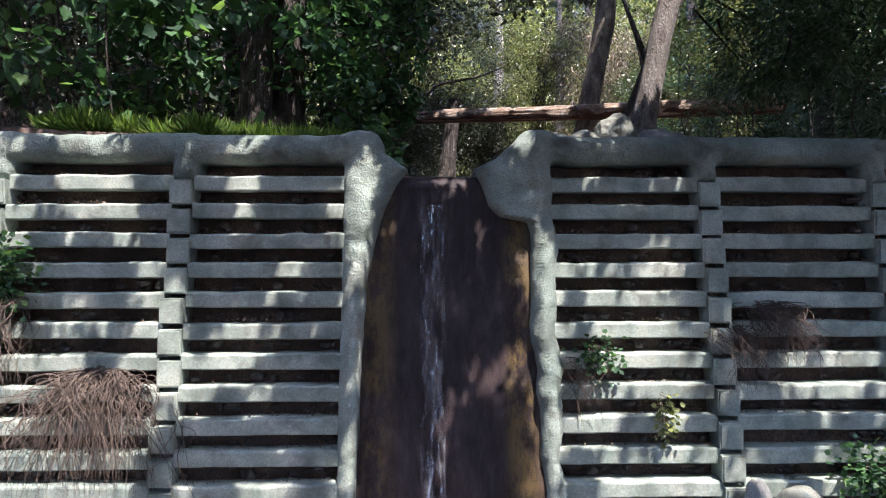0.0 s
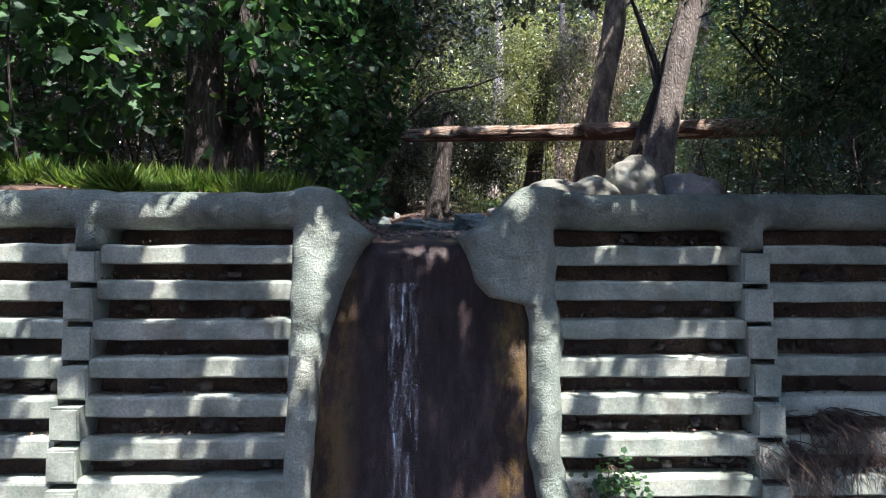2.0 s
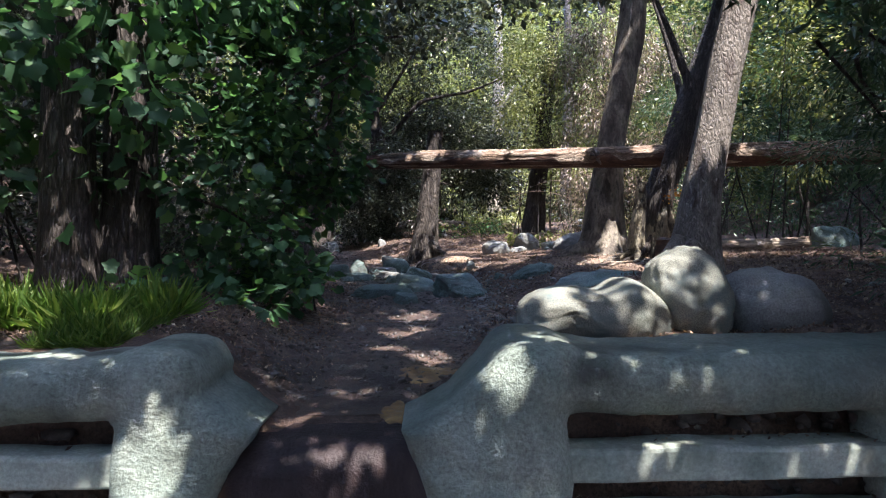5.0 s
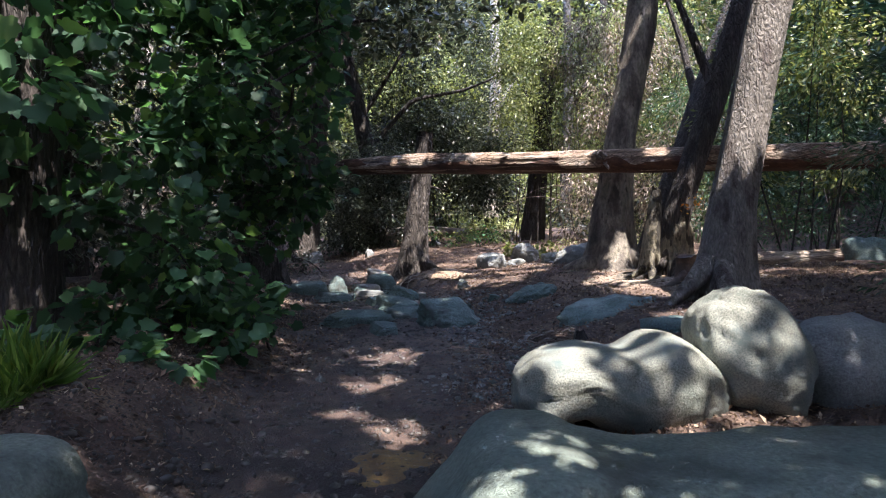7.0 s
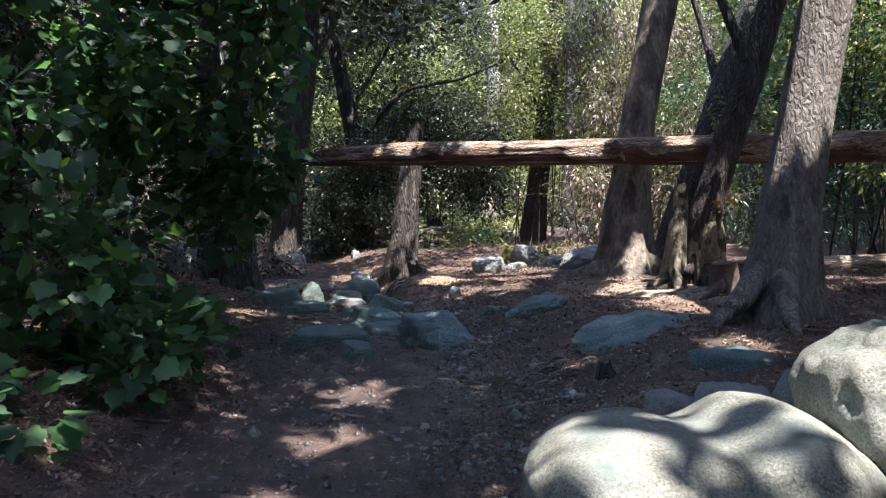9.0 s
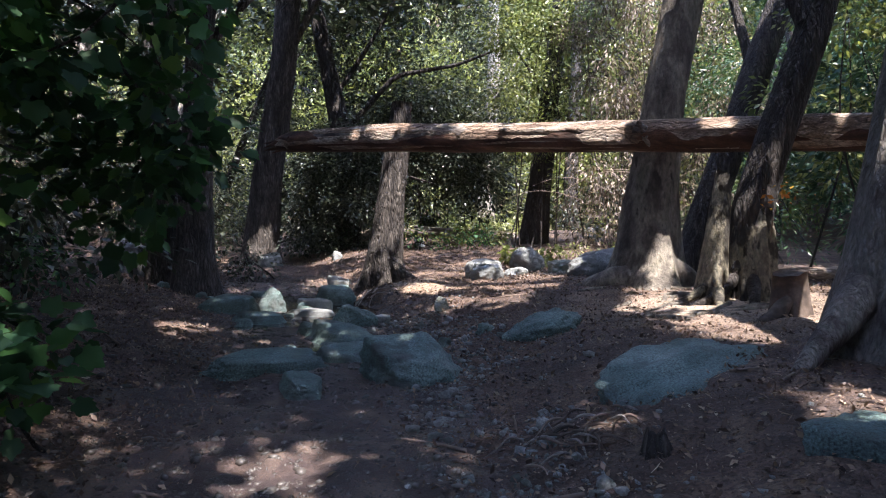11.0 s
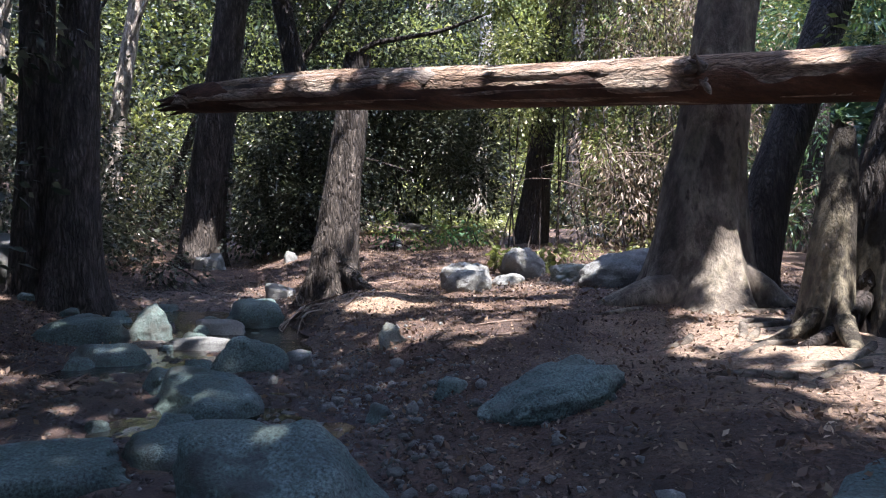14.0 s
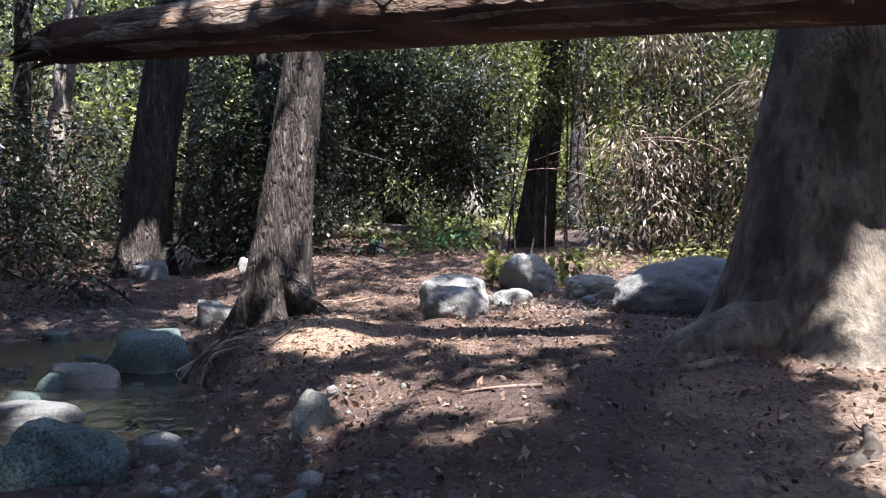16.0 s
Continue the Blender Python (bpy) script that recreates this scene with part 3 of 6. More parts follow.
# ---- stones ----
def rock_mesh(name, sx, sy, sz, seed, material_, rough=0.10, edge=7.0, faces=11, level=4, shape=None, slope=0.0, least=0.6, lift=(-0.35, 0.75)):
    """A stone of about the given half sizes: a ball cut by broken faces, crisp (high edge) or worn (low edge). slope tips its top."""
    bm = bmesh.new()
    bmesh.ops.create_icosphere(bm, subdivisions=level, radius=1)
    d = np.array([w.co for w in bm.verts])
    d /= np.linalg.norm(d, axis=1)[:, None]
    f = np.array([[w.index for w in fc.verts] for fc in bm.faces])
    bm.free()
    rr = np.random.default_rng(seed)
    a = np.arange(faces) * 2.4 + rr.uniform(-0.5, 0.5, faces)
    n = np.stack([np.cos(a), np.sin(a), rr.uniform(lift[0], lift[1], faces)], -1)
    sl = slope if isinstance(slope, tuple) else (rr.normal() * 0.15, slope)
    n[0], n[1] = (-sl[0], -sl[1], 1), (0, 0, -1)
    n /= np.linalg.norm(n, axis=1)[:, None]
    h = rr.uniform(least, 1.0, faces)
    r = ((np.clip(d @ n.T, 0, None) / h) ** edge).sum(1) ** (-1 / edge)
    q = d * 1.3 + seed * 7.7
    r = r * (1 + rough * fbm(q, 3, seed) + rough * 0.45 * fbm(q * 4, 4, seed + 3))
    v = d * r[:, None]
    v = (v - (v.max(0) + v.min(0)) / 2) / ((v.max(0) - v.min(0)) / 2) * (sx, sy, sz)
    if shape:
        v = shape(v)
    return mesh_of(name, v, f, material_)


def rock(label, x, y, z, sx, sy, sz, seed, mat, turn=0, tip=0, group="", name="boulder", roll=0, **k):
    return thing(name, rock_mesh(name, sx, sy, sz, seed, mat, **k), label, "rock", pose(x, y, z, tip, roll, turn), group)


def worn_mesh(name, sx, sy, sz, seed, material_, power=2.5, rough=0.05, shape=None):
    """A water-worn boulder: a swollen ellipsoid with soft hollows."""
    bm = bmesh.new()
    bmesh.ops.create_icosphere(bm, subdivisions=5, radius=1)
    d = np.array([w.co for w in bm.verts])
    f = np.array([[w.index for w in fc.verts] for fc in bm.faces])
    bm.free()
    r = (np.abs(d) ** power).sum(1) ** (-1 / power)
    r = r * (1 + rough * fbm(d * 1.5 + seed, 2, seed) + rough * 0.32 * fbm(d * 7 + seed, 4, seed + 1))
    v = d * r[:, None] * (sx, sy, sz)
    return mesh_of(name, shape(v) if shape else v, f, material_)


def saddle(v):
    v = v.copy()
    up = smooth(-0.05, 0.2, v[:, 2])
    v[:, 2] += up * (0.055 * np.exp(-((v[:, 0] - 0.21) / 0.13) ** 2) - 0.03 * np.exp(-((v[:, 0] - 0.01) / 0.09) ** 2))
    v[:, 2] += (1 - up) * 0.09 * np.exp(-((v[:, 0] + 0.22) / 0.12) ** 2)
    return v


thing("boulder", worn_mesh("boulder", 0.52, 0.37, 0.222, 4, PALE_STONE, 2.8, 0.08, saddle), "long pale speckled boulder with a saddle, lying behind the cap", "rock", pose(1.475, 1.32, 4.055, 0, 2, 4), "boulders on the cap")
thing("boulder", worn_mesh("boulder", 0.235, 0.33, 0.33, 9, PALE_STONE, 2.6, 0.12), "upright pale rounded boulder leaning against its neighbour", "rock", pose(2.14, 1.36, 4.205, 0, -28, -8), "boulders on the cap")
thing("boulder", worn_mesh("boulder", 0.38, 0.32, 0.26, 12, GRANITE, 2.4, 0.12), "grey rounded boulder in the shade behind the cap", "rock", pose(2.72, 1.45, 4.10, 0, 4, 10), "boulders on the cap")

def wedge(v):
    """Narrower to one end."""
    v = v.copy()
    k = (v[:, 0] / np.abs(v[:, 0]).max() + 1) / 2
    v[:, 1] *= 0.55 + 0.55 * k
    v[:, 2] *= 0.75 + 0.3 * k
    return v


def creek_stone(x, y, z, a, b, c, s, turn, slope, mat, text):
    """One broken stone: place, half sizes, seed, turn, slope of its top."""
    if y > 7.9:
        z = min(z, G(x, y) + 0.4 * c)
    rock(text, x, y, z, a, b, c, s, mat, turn=turn, group="stones of the creek", name="stone", rough=0.11, edge=13, faces=9, least=0.68, lift=(-0.1, 0.45), slope=slope,
         level=5 if s < 29 else 4, shape=wedge if s in (22, 27) else None)


def path_stone(x, y, up, a, b, c, s, turn, power, mat, text, tip=4):
    """One worn stone half sunk in the path."""
    thing("stone", worn_mesh("stone", a, b, c, s, mat, power, 0.16), text, "rock", pose(x, y, G(x, y) + up, 3, -tip, turn), "stones of the creek")


creek_stone(0.83, 5.25, 3.97, 0.395, 0.32, 0.22, 21, 4, (0.0, 0.75), CREEK_STONE, "flat blue-grey boulder with a sloping top in the creek")
creek_stone(-0.27, 5.52, 3.93, 0.46, 0.27, 0.12, 22, 40, (-0.2, 0.35), CREEK_STONE, "low tapering blue-grey stone lying in the creek")
creek_stone(0.09, 5.06, 3.87, 0.15, 0.24, 0.085, 23, 12, (0.0, 0.35), CREEK_STONE, "small blunt blue-grey stone in the creek")
creek_stone(0.16, 6.55, 3.95, 0.40, 0.32, 0.17, 26, -15, 0.2, CREEK_STONE, "dark wet boulder in the creek")
creek_stone(0.36, 5.88, 3.92, 0.32, 0.24, 0.12, 56, 10, (0.0, 0.4), CREEK_STONE, "flat blue-grey slab leaning on its neighbour in the creek")
creek_stone(0.17, 7.25, 4.02, 0.24, 0.19, 0.20, 27, 50, 0.5, CREEK_STONE, "pointed grey stone at the water's edge")
creek_stone(-0.84, 8.42, 4.10, 0.17, 0.16, 0.20, 28, 10, 0.5, CREEK_STONE, "pointed stone with a pale top in the creek")
creek_stone(-1.30, 8.2, 4.05, 0.42, 0.30, 0.18, 29, 0, 0.2, CREEK_STONE, "flat blue stone in the creek")
creek_stone(-0.35, 8.0, 4.01, 0.32, 0.14, 0.085, 30, 5, 0.1, GRANITE, "long low pale stone in the creek")
creek_stone(-0.40, 8.7, 4.06, 0.24, 0.14, 0.10, 46, -8, 0.1, GRANITE, "low pale stone in the creek")
creek_stone(-0.80, 7.55, 4.0, 0.34, 0.18, 0.10, 47, 12, 0.15, CREEK_STONE, "low flat stone just above the water")
creek_stone(0.46, 7.52, 4.02, 0.09, 0.08, 0.06, 48, 12, 0.15, GRANITE, "small grey stone at the water's edge")
creek_stone(1.05, 7.40, G(1.05, 7.4) + 0.03, 0.085, 0.075, 0.10, 131, 20, 0.5, PALE_STONE, "small pale pointed stone on the bank")
path_stone(1.72, 10.15, 0.07, 0.26, 0.21, 0.18, 32, 10, 2.3, GRANITE, "rounded grey stone on the path")
path_stone(1.70, 9.4, 0.04, 0.21, 0.17, 0.14, 33, 30, 2.4, GRANITE, "small grey stone on the path")
path_stone(2.22, 10.4, 0.03, 0.19, 0.15, 0.10, 49, 30, 2.5, GRANITE, "small flat stone on the path")
creek_stone(1.0, 9.4, 4.28, 0.16, 0.12, 0.08, 50, 10, 0.2, GRANITE, "small flat stone sunk in the path")
path_stone(2.52, 11.3, 0.08, 0.27, 0.22, 0.23, 34, 10, 2.2, GRANITE, "mossy grey boulder beside a green plant")
path_stone(2.98, 10.7, 0.05, 0.23, 0.17, 0.13, 35, 8, 4.0, PALE_STONE, "square pale stone beside the path")
path_stone(3.20, 9.25, 0.12, 0.46, 0.27, 0.22, 36, 12, 3.0, GRANITE, "long grey boulder behind the tree roots", 7)
creek_stone(-2.15, 14.0, 4.42, 0.30, 0.24, 0.22, 37, 0, 0.3, GRANITE, "grey stone beside the creek")
creek_stone(-3.40, 10.6, 4.68, 0.50, 0.42, 0.36, 38, 10, 0.3, GRANITE, "large grey boulder under the trees")
creek_stone(-0.45, 11.2, 4.3, 0.20, 0.16, 0.13, 39, 0, 0.3, GRANITE, "grey stone on the bank")
creek_stone(1.0, 18.9, 5.3, 0.24, 0.2, 0.36, 40, 0, 0.6, GRANITE, "upright grey stone among far plants")
creek_stone(-0.3, 9.2, 4.1, 0.34, 0.26, 0.2, 51, 0, 0.2, CREEK_STONE, "dark stone under the undercut bank")
creek_stone(2.42, 3.02, 4.05, 0.24, 0.18, 0.14, 52, 20, 0.1, CREEK_STONE, "low stone sunk in the earth behind the boulders")
creek_stone(2.11, 2.46, 4.0, 0.22, 0.15, 0.13, 53, -5, 0.1, GRANITE, "flat stone step behind the boulders")
creek_stone(1.86, 2.48, 3.97, 0.18, 0.13, 0.11, 54, 5, 0.1, GRANITE, "flat stone step beside the creek")
creek_stone(2.42, 2.42, 4.02, 0.16, 0.20, 0.16, 55, 30, 0.3, GRANITE, "grey stone standing among flat stones")


thing("stone", worn_mesh("stone", 0.60, 0.32, 0.16, 24, CREEK_STONE, 3.0, 0.20), "broad mossy blue-grey slab sunk in the path", "rock", pose(2.30, 4.42, 4.02, 9, -9, 38), "stones of the creek")
thing("stone", worn_mesh("stone", 0.29, 0.18, 0.12, 25, CREEK_STONE, 2.8, 0.24), "blue-grey slab leaning out of the litter", "rock", pose(1.81, 5.93, 4.12, 0, -16, 28), "stones of the creek")

rs = np.random.default_rng(55)
for k in range(22):
    y = rs.uniform(6.0, 10.5)
    x = float(creek_x(y)) + rs.normal() * 0.55
    s = rs.uniform(0.05, 0.12)
    rock("small blue-grey stone among the creek gravel", x, y, G(x, y) + s * 0.25, s * 1.3, s, s * 0.7, 500 + k, CREEK_STONE, turn=rs.uniform(0, 180), group="small creek stones", name="stone", edge=22, slope=0.3, faces=9, lift=(-0.1, 0.5), level=3)


# ---- trees ----
def tube(points, radii, sides=28, step=0.08, flare=0.0, ridges=0.05, seed=0, lobes=5):
    """A bark-covered tube through points; flare swells its foot into root lobes."""
    pts, rad = np.array(points, float), np.array(radii, float)
    seg = np.r_[0, np.cumsum(np.linalg.norm(np.diff(pts, axis=0), axis=1))]
    n = max(4, int(seg[-1] / step))
    s = np.linspace(0, seg[-1], n)
    # gentle curve through the points
    c = np.stack([np.interp(s, seg, pts[:, i]) for i in range(3)], -1)
    for _ in range(3):
        c[1:-1] = (c[:-2] + 2 * c[1:-1] + c[2:]) / 4
    r = np.interp(s, seg, rad)
    t = np.gradient(c, axis=0)
    t /= np.linalg.norm(t, axis=1)[:, None]
    ref = np.where(np.abs(t[:, 2:3]) > 0.8, np.array([[1.0, 0, 0]]), np.array([[0, 0, 1.0]]))
    u = np.cross(t, ref)
    u /= np.linalg.norm(u, axis=1)[:, None]
    w = np.cross(t, u)
    a = np.linspace(0, 2 * np.pi, sides, endpoint=False)
    A, S = np.meshgrid(a, s)
    R = np.repeat(r[:, None], sides, 1)
    q = np.stack([np.cos(A) * 2.2, np.sin(A) * 2.2, S * 0.9], -1).reshape(-1, 3) + seed * 3.1
    R = R * (1 + 0.10 * fbm(q * 0.7, 2, seed).reshape(R.shape) + ridges * fbm(q * (3.2, 3.2, 1.2), 3, seed + 2).reshape(R.shape))
    if flare:
        lobe = 0.55 + 0.45 * np.cos(A * lobes + seed + 0.8 * np.sin(A * 2 + seed))
        R = R * (1 + flare * np.exp(-S / 0.28) * lobe + 0.25 * flare * np.exp(-S / 0.7))
    v = c[:, None] + R[..., None] * (np.cos(A)[..., None] * u[:, None] + np.sin(A)[..., None] * w[:, None])
    v = np.concatenate([v.reshape(-1, 3), c[:1], c[-1:]])
    f = grid_faces(n, sides, True).tolist()
    m = n * sides
    f += [[i, (i + 1) % sides, m] for i in range(sides)] + [[m - sides + (i + 1) % sides, m - sides + i, m + 1] for i in range(sides)]
    return v, f


def joined(pieces):
    vs, fs, n = [], [], 0
    for v, f in pieces:
        vs.append(v)
        fs += [[i + n for i in q] for q in f]
        n += len(v)
    return np.concatenate(vs), fs


def lobed_leaf():
    """A five-lobed leaf, folded a little along its midrib."""
    half = [(0.05, -0.03), (0.22, -0.11), (0.43, -0.02), (0.39, 0.14), (0.52, 0.27), (0.55, 0.45), (0.43, 0.50), (0.38, 0.68), (0.23, 0.70), (0.11, 0.87)]
    rim = half + [(0.0, 1.0)] + [(-x, y) for x, y in half[::-1]]
    v = [(0, 0.33, -0.05)] + [(x, y, 0.16 * abs(x) - 0.10 * y * y) for x, y in rim]
    return np.array(v), np.array([(0, k, k % len(rim) + 1) for k in range(1, len(rim) + 1)])


LEAF_SHAPES = {
    "plain": (np.array([(0, 0, 0), (0.26, 0.45, 0.06), (0, 1, -0.05), (-0.26, 0.45, 0.06)]), np.array([(0, 1, 2), (0, 2, 3)])),
    "slim": (np.array([(0, 0, 0), (0.13, 0.45, 0.03), (0, 1, -0.08), (-0.13, 0.45, 0.03)]), np.array([(0, 1, 2), (0, 2, 3)])),
    "blade": (np.array([(-0.012, 0, 0), (0.012, 0, 0), (0.009, 0.6, 0.05), (0, 1, 0.22)]), np.array([(0, 1, 2), (0, 2, 3)])),
    "lobed": lobed_leaf(),
}


def leaf_cloud(name, at, size, shape, mat, droop=0.5, up=None, seed=0):
    """One mesh of many single leaves at the points, turned at random; droop tips their points down."""
    r = np.random.default_rng(seed)
    at = np.asarray(at, float)
    n = len(at)
    verts, tris = LEAF_SHAPES[shape]
    d = r.normal(size=(n, 3))
    d[:, 2] = d[:, 2] * 0.7 - droop
    if up is not None:
        d = r.normal(size=(n, 3)) * (0.35, 0.35, 0.2) + np.array(up)
    d /= np.linalg.norm(d, axis=1)[:, None]
    side = np.cross(d, r.normal(size=(n, 3)) * 0.6 + (0, 0, 1.0))
    side /= np.linalg.norm(side, axis=1)[:, None] + 1e-9
    nor = np.cross(side, d)
    k = size * r.uniform(0.6, 1.3, n)
    v = verts[None, :, 0:1] * side[:, None] + verts[None, :, 1:2] * d[:, None] + verts[None, :, 2:3] * nor[:, None]
    v = at[:, None] + v * k[:, None, None]
    f = (tris[None] + (np.arange(n) * len(verts))[:, None, None]).reshape(-1, 3)
    return mesh_of(name, v.reshape(-1, 3), f, mat, shade=False)


def clumps(centres, spread, per, seed, flat=0.7):
    """Points in soft clumps round the centres."""
    r = np.random.default_rng(seed)
    c = np.repeat(np.asarray(centres, float), per, 0)
    p = r.normal(size=(len(c), 3))
    p *= (r.uniform(0, 1, (len(c), 1)) ** 0.4) / (np.linalg.norm(p, axis=1)[:, None] + 1e-9)
    return c + p * spread * (1, 1, flat)


def box_points(n, lo, hi, seed):
    return np.random.default_rng(seed).uniform(lo, hi, (n, 3))


def tree(name, label, trunk, radii, bark, seed, flare=0.8, limbs=(), roots=(), crown=None, sides=28, lobes=5):
    """trunk: points from the foot up; limbs and roots: (points, radii)."""
    foot = trunk[0]
    ob = thing(name, None, label, "tree", pose(*foot))
    move = lambda ps: [tuple(np.subtract(p, foot)) for p in ps]      # noqa: E731
    child("trunk", mesh_of("trunk", *tube(move(trunk), radii, sides, 0.07, flare, 0.06, seed, lobes), bark), ob)
    for n, (pts, rad) in enumerate(limbs):
        child("limb", mesh_of("limb", *tube(move(pts), rad, 10, 0.12, 0, 0.05, seed + n + 1), bark), ob)
    for n, (pts, rad) in enumerate(roots):
        child("root", mesh_of("root", *tube(move(pts), rad, 12, 0.06, 0, 0.10, seed + n + 30), bark), ob)
    if crown:
        pts, size, shape, mat, droop = crown
        child("crown", leaf_cloud("crown", pts - np.array(foot), size, shape, mat, droop, seed=seed + 60), ob)
    return ob



# ---- the big trees along the creek ----
# The pale patch on this trunk is sun through TREE_GAPS; its bark is uniform
tree("tree", "big dark tree with a flared foot and a sunlit patch", [(3.34, 8.08, G(3.34, 8.08) - 0.12), (3.40, 8.12, 5.25), (3.58, 8.2, 6.5), (3.92, 8.32, 8.1), (4.35, 8.6, 12)],
     [0.34, 0.285, 0.225, 0.21, 0.15], SMOOTH_BARK, 3, flare=0.75, sides=48,
     limbs=[([(4.1, 8.44, 9.6), (3.4, 9.2, 10.6), (2.4, 9.6, 11.4)], [0.09, 0.07, 0.03]), ([(3.98, 8.36, 8.6), (5.2, 8.4, 9.8), (6, 8.2, 11)], [0.1, 0.07, 0.03])],
     roots=[([(3.28, 8.0, 4.50), (2.95, 7.92, 4.42), (2.65, 7.95, 4.32), (2.36, 8.05, 4.16)], [0.17, 0.16, 0.12, 0.05]), ([(3.5, 7.95, 4.7), (3.66, 7.78, 4.46), (3.8, 7.66, 4.34), (4.0, 7.5, 4.24)], [0.08, 0.12, 0.07, 0.03])])
tree("tree", "leaning tree with pale plated bark", [(3.38, 4.4, G(3.38, 4.4) - 0.15), (3.5, 4.42, 5.1), (3.80, 4.5, 6.5), (4.10, 4.58, 7.6), (5.3, 4.8, 9.4), (6.9, 5.2, 12)],
     [0.25, 0.205, 0.195, 0.185, 0.16, 0.11], PLATE_BARK, 5, flare=0.5, sides=48,
     limbs=[([(4.7, 4.7, 8.6), (5.7, 4.3, 9.3), (6.6, 4.0, 10.4)], [0.09, 0.07, 0.04])],
     roots=[([(3.4, 4.4, 4.8), (3.2, 4.32, 4.5), (2.95, 4.2, 4.30), (2.7, 4.05, 4.14)], [0.07, 0.11, 0.07, 0.03]), ([(3.4, 4.4, 4.8), (3.33, 4.2, 4.48), (3.2, 3.9, 4.28), (3.1, 3.6, 4.16)], [0.07, 0.10, 0.06, 0.02])])
# Dark bark carries the upper trunk's shade; the paler foot carries the sun
tree("tree", "tree darkened as if shaded above its mossy lit foot", [(3.85, 6.85, G(3.8, 6.85) - 0.12), (3.88, 6.86, 5.1), (4.12, 6.9, 5.8), (4.48, 6.95, 6.7), (5.2, 7.1, 9), (5.6, 7.4, 12)],
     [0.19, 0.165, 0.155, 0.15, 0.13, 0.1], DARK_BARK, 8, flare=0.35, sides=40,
     limbs=[([(4.42, 6.95, 6.9), (4.2, 7.2, 7.8), (3.9, 7.6, 9)], [0.07, 0.05, 0.02])],
     roots=[([(3.85, 6.85, 4.9), (3.66, 6.7, 4.47), (3.4, 6.55, 4.33), (3.1, 6.45, 4.24)], [0.05, 0.06, 0.04, 0.02]), ([(3.85, 6.85, 4.9), (3.80, 6.62, 4.45), (3.66, 6.3, 4.31), (3.45, 6.05, 4.22)], [0.05, 0.06, 0.04, 0.02])])
foot_tree = bpy.data.objects["tree.002"]
child("buttress", mesh_of("buttress", *tube([(0.0, -0.06, 0.0), (0.02, -0.06, 0.4), (0.04, -0.04, 0.7), (0.08, 0.0, 0.95)], [0.18, 0.165, 0.155, 0.10], 48, 0.03, 0.55, 0.16, 77, 7), MOSSY_DAPPLED_BARK), foot_tree, "swollen mossy foot with leaf shadows painted as mottles")
mossy_stump = tree("tree_stump", "broken mossy stump pointing up beside a tree", [(3.46, 6.72, 4.2), (3.52, 6.75, 4.8), (3.58, 6.78, 5.2), (3.60, 6.8, 5.46)], [0.125, 0.10, 0.085, 0.06], MOSSY_DAPPLED_BARK, 9, flare=0.5,
     roots=[([(3.5, 6.72, 4.72), (3.40, 6.68, 4.42), (3.22, 6.62, 4.32), (2.98, 6.6, 4.24)], [0.04, 0.05, 0.035, 0.015]), ([(3.5, 6.7, 4.7), (3.45, 6.55, 4.38), (3.38, 6.35, 4.29), (3.3, 6.15, 4.2)], [0.04, 0.05, 0.035, 0.015])])
tree("tree", "dark trunk leaning away from the creek", [(4.45, 9.7, 4.2), (4.8, 9.8, 5.4), (5.55, 10, 7.3), (6.6, 10.3, 10)], [0.26, 0.22, 0.2, 0.15], DARK_BARK, 11, flare=0.5,
     limbs=[([(5.5, 10, 7.2), (5.4, 10.4, 8.4), (5.1, 10.6, 9.6)], [0.08, 0.06, 0.03])])
tree("broken_tree", "broken standing trunk with a splintered reddish top", [(0.27, 10.4, G(0.27, 10.4) - 0.12), (0.37, 10.4, 5.2), (0.48, 10.4, 6.1), (0.54, 10.4, 6.85)],
     [0.27, 0.20, 0.175, 0.13], BARK, 14, flare=0.6, sides=40,
     roots=[([(0.36, 10.38, 4.75), (0.46, 10.2, 4.5), (0.62, 10.0, 4.36), (0.88, 9.78, 4.25)], [0.07, 0.11, 0.07, 0.03])])
r_ = np.random.default_rng(15)
snag = bpy.data.objects["broken_tree"]
for k in range(7):
    a = k * 0.9
    x, y = 0.27 + 0.09 * math.cos(a), 0.0 + 0.09 * math.sin(a)
    top = 2.55 + r_.uniform(0.05, 0.28)
    child("splinter", mesh_of("splinter", *tube([(x, y, 2.35), (x * 1.05, y, 2.5), (x * 1.1 + r_.normal() * 0.02, y, top)], [0.045, 0.035, 0.006], 6, 0.06, 0, 0.1, k), RED_BARK), snag, "reddish splinter")
tree("tree", "dark tree with peeling lower bark", [(-2.27, 9.95, G(-2.27, 9.95) - 0.12), (-2.24, 9.95, 5.6), (-2.22, 10, 7.5), (-2.1, 10.2, 11)], [0.25, 0.20, 0.18, 0.14], BARK, 17, flare=0.7, sides=40,
     limbs=[([(-2.22, 10.0, 7.4), (-1.6, 10.4, 8.4), (-0.9, 10.8, 9)], [0.08, 0.06, 0.02])])
tree("tree", "grey flaking trunk standing close beside a dark one", [(-2.76, 10.15, G(-2.76, 10.15) - 0.12), (-2.74, 10.15, 5.6), (-2.76, 10.2, 7.5), (-2.9, 10.3, 11)], [0.21, 0.17, 0.155, 0.12], BARK, 18, flare=0.6, sides=36,
     limbs=[([(-2.76, 10.2, 7.3), (-3.3, 10.4, 8.2), (-3.9, 10.5, 9)], [0.06, 0.045, 0.02])])
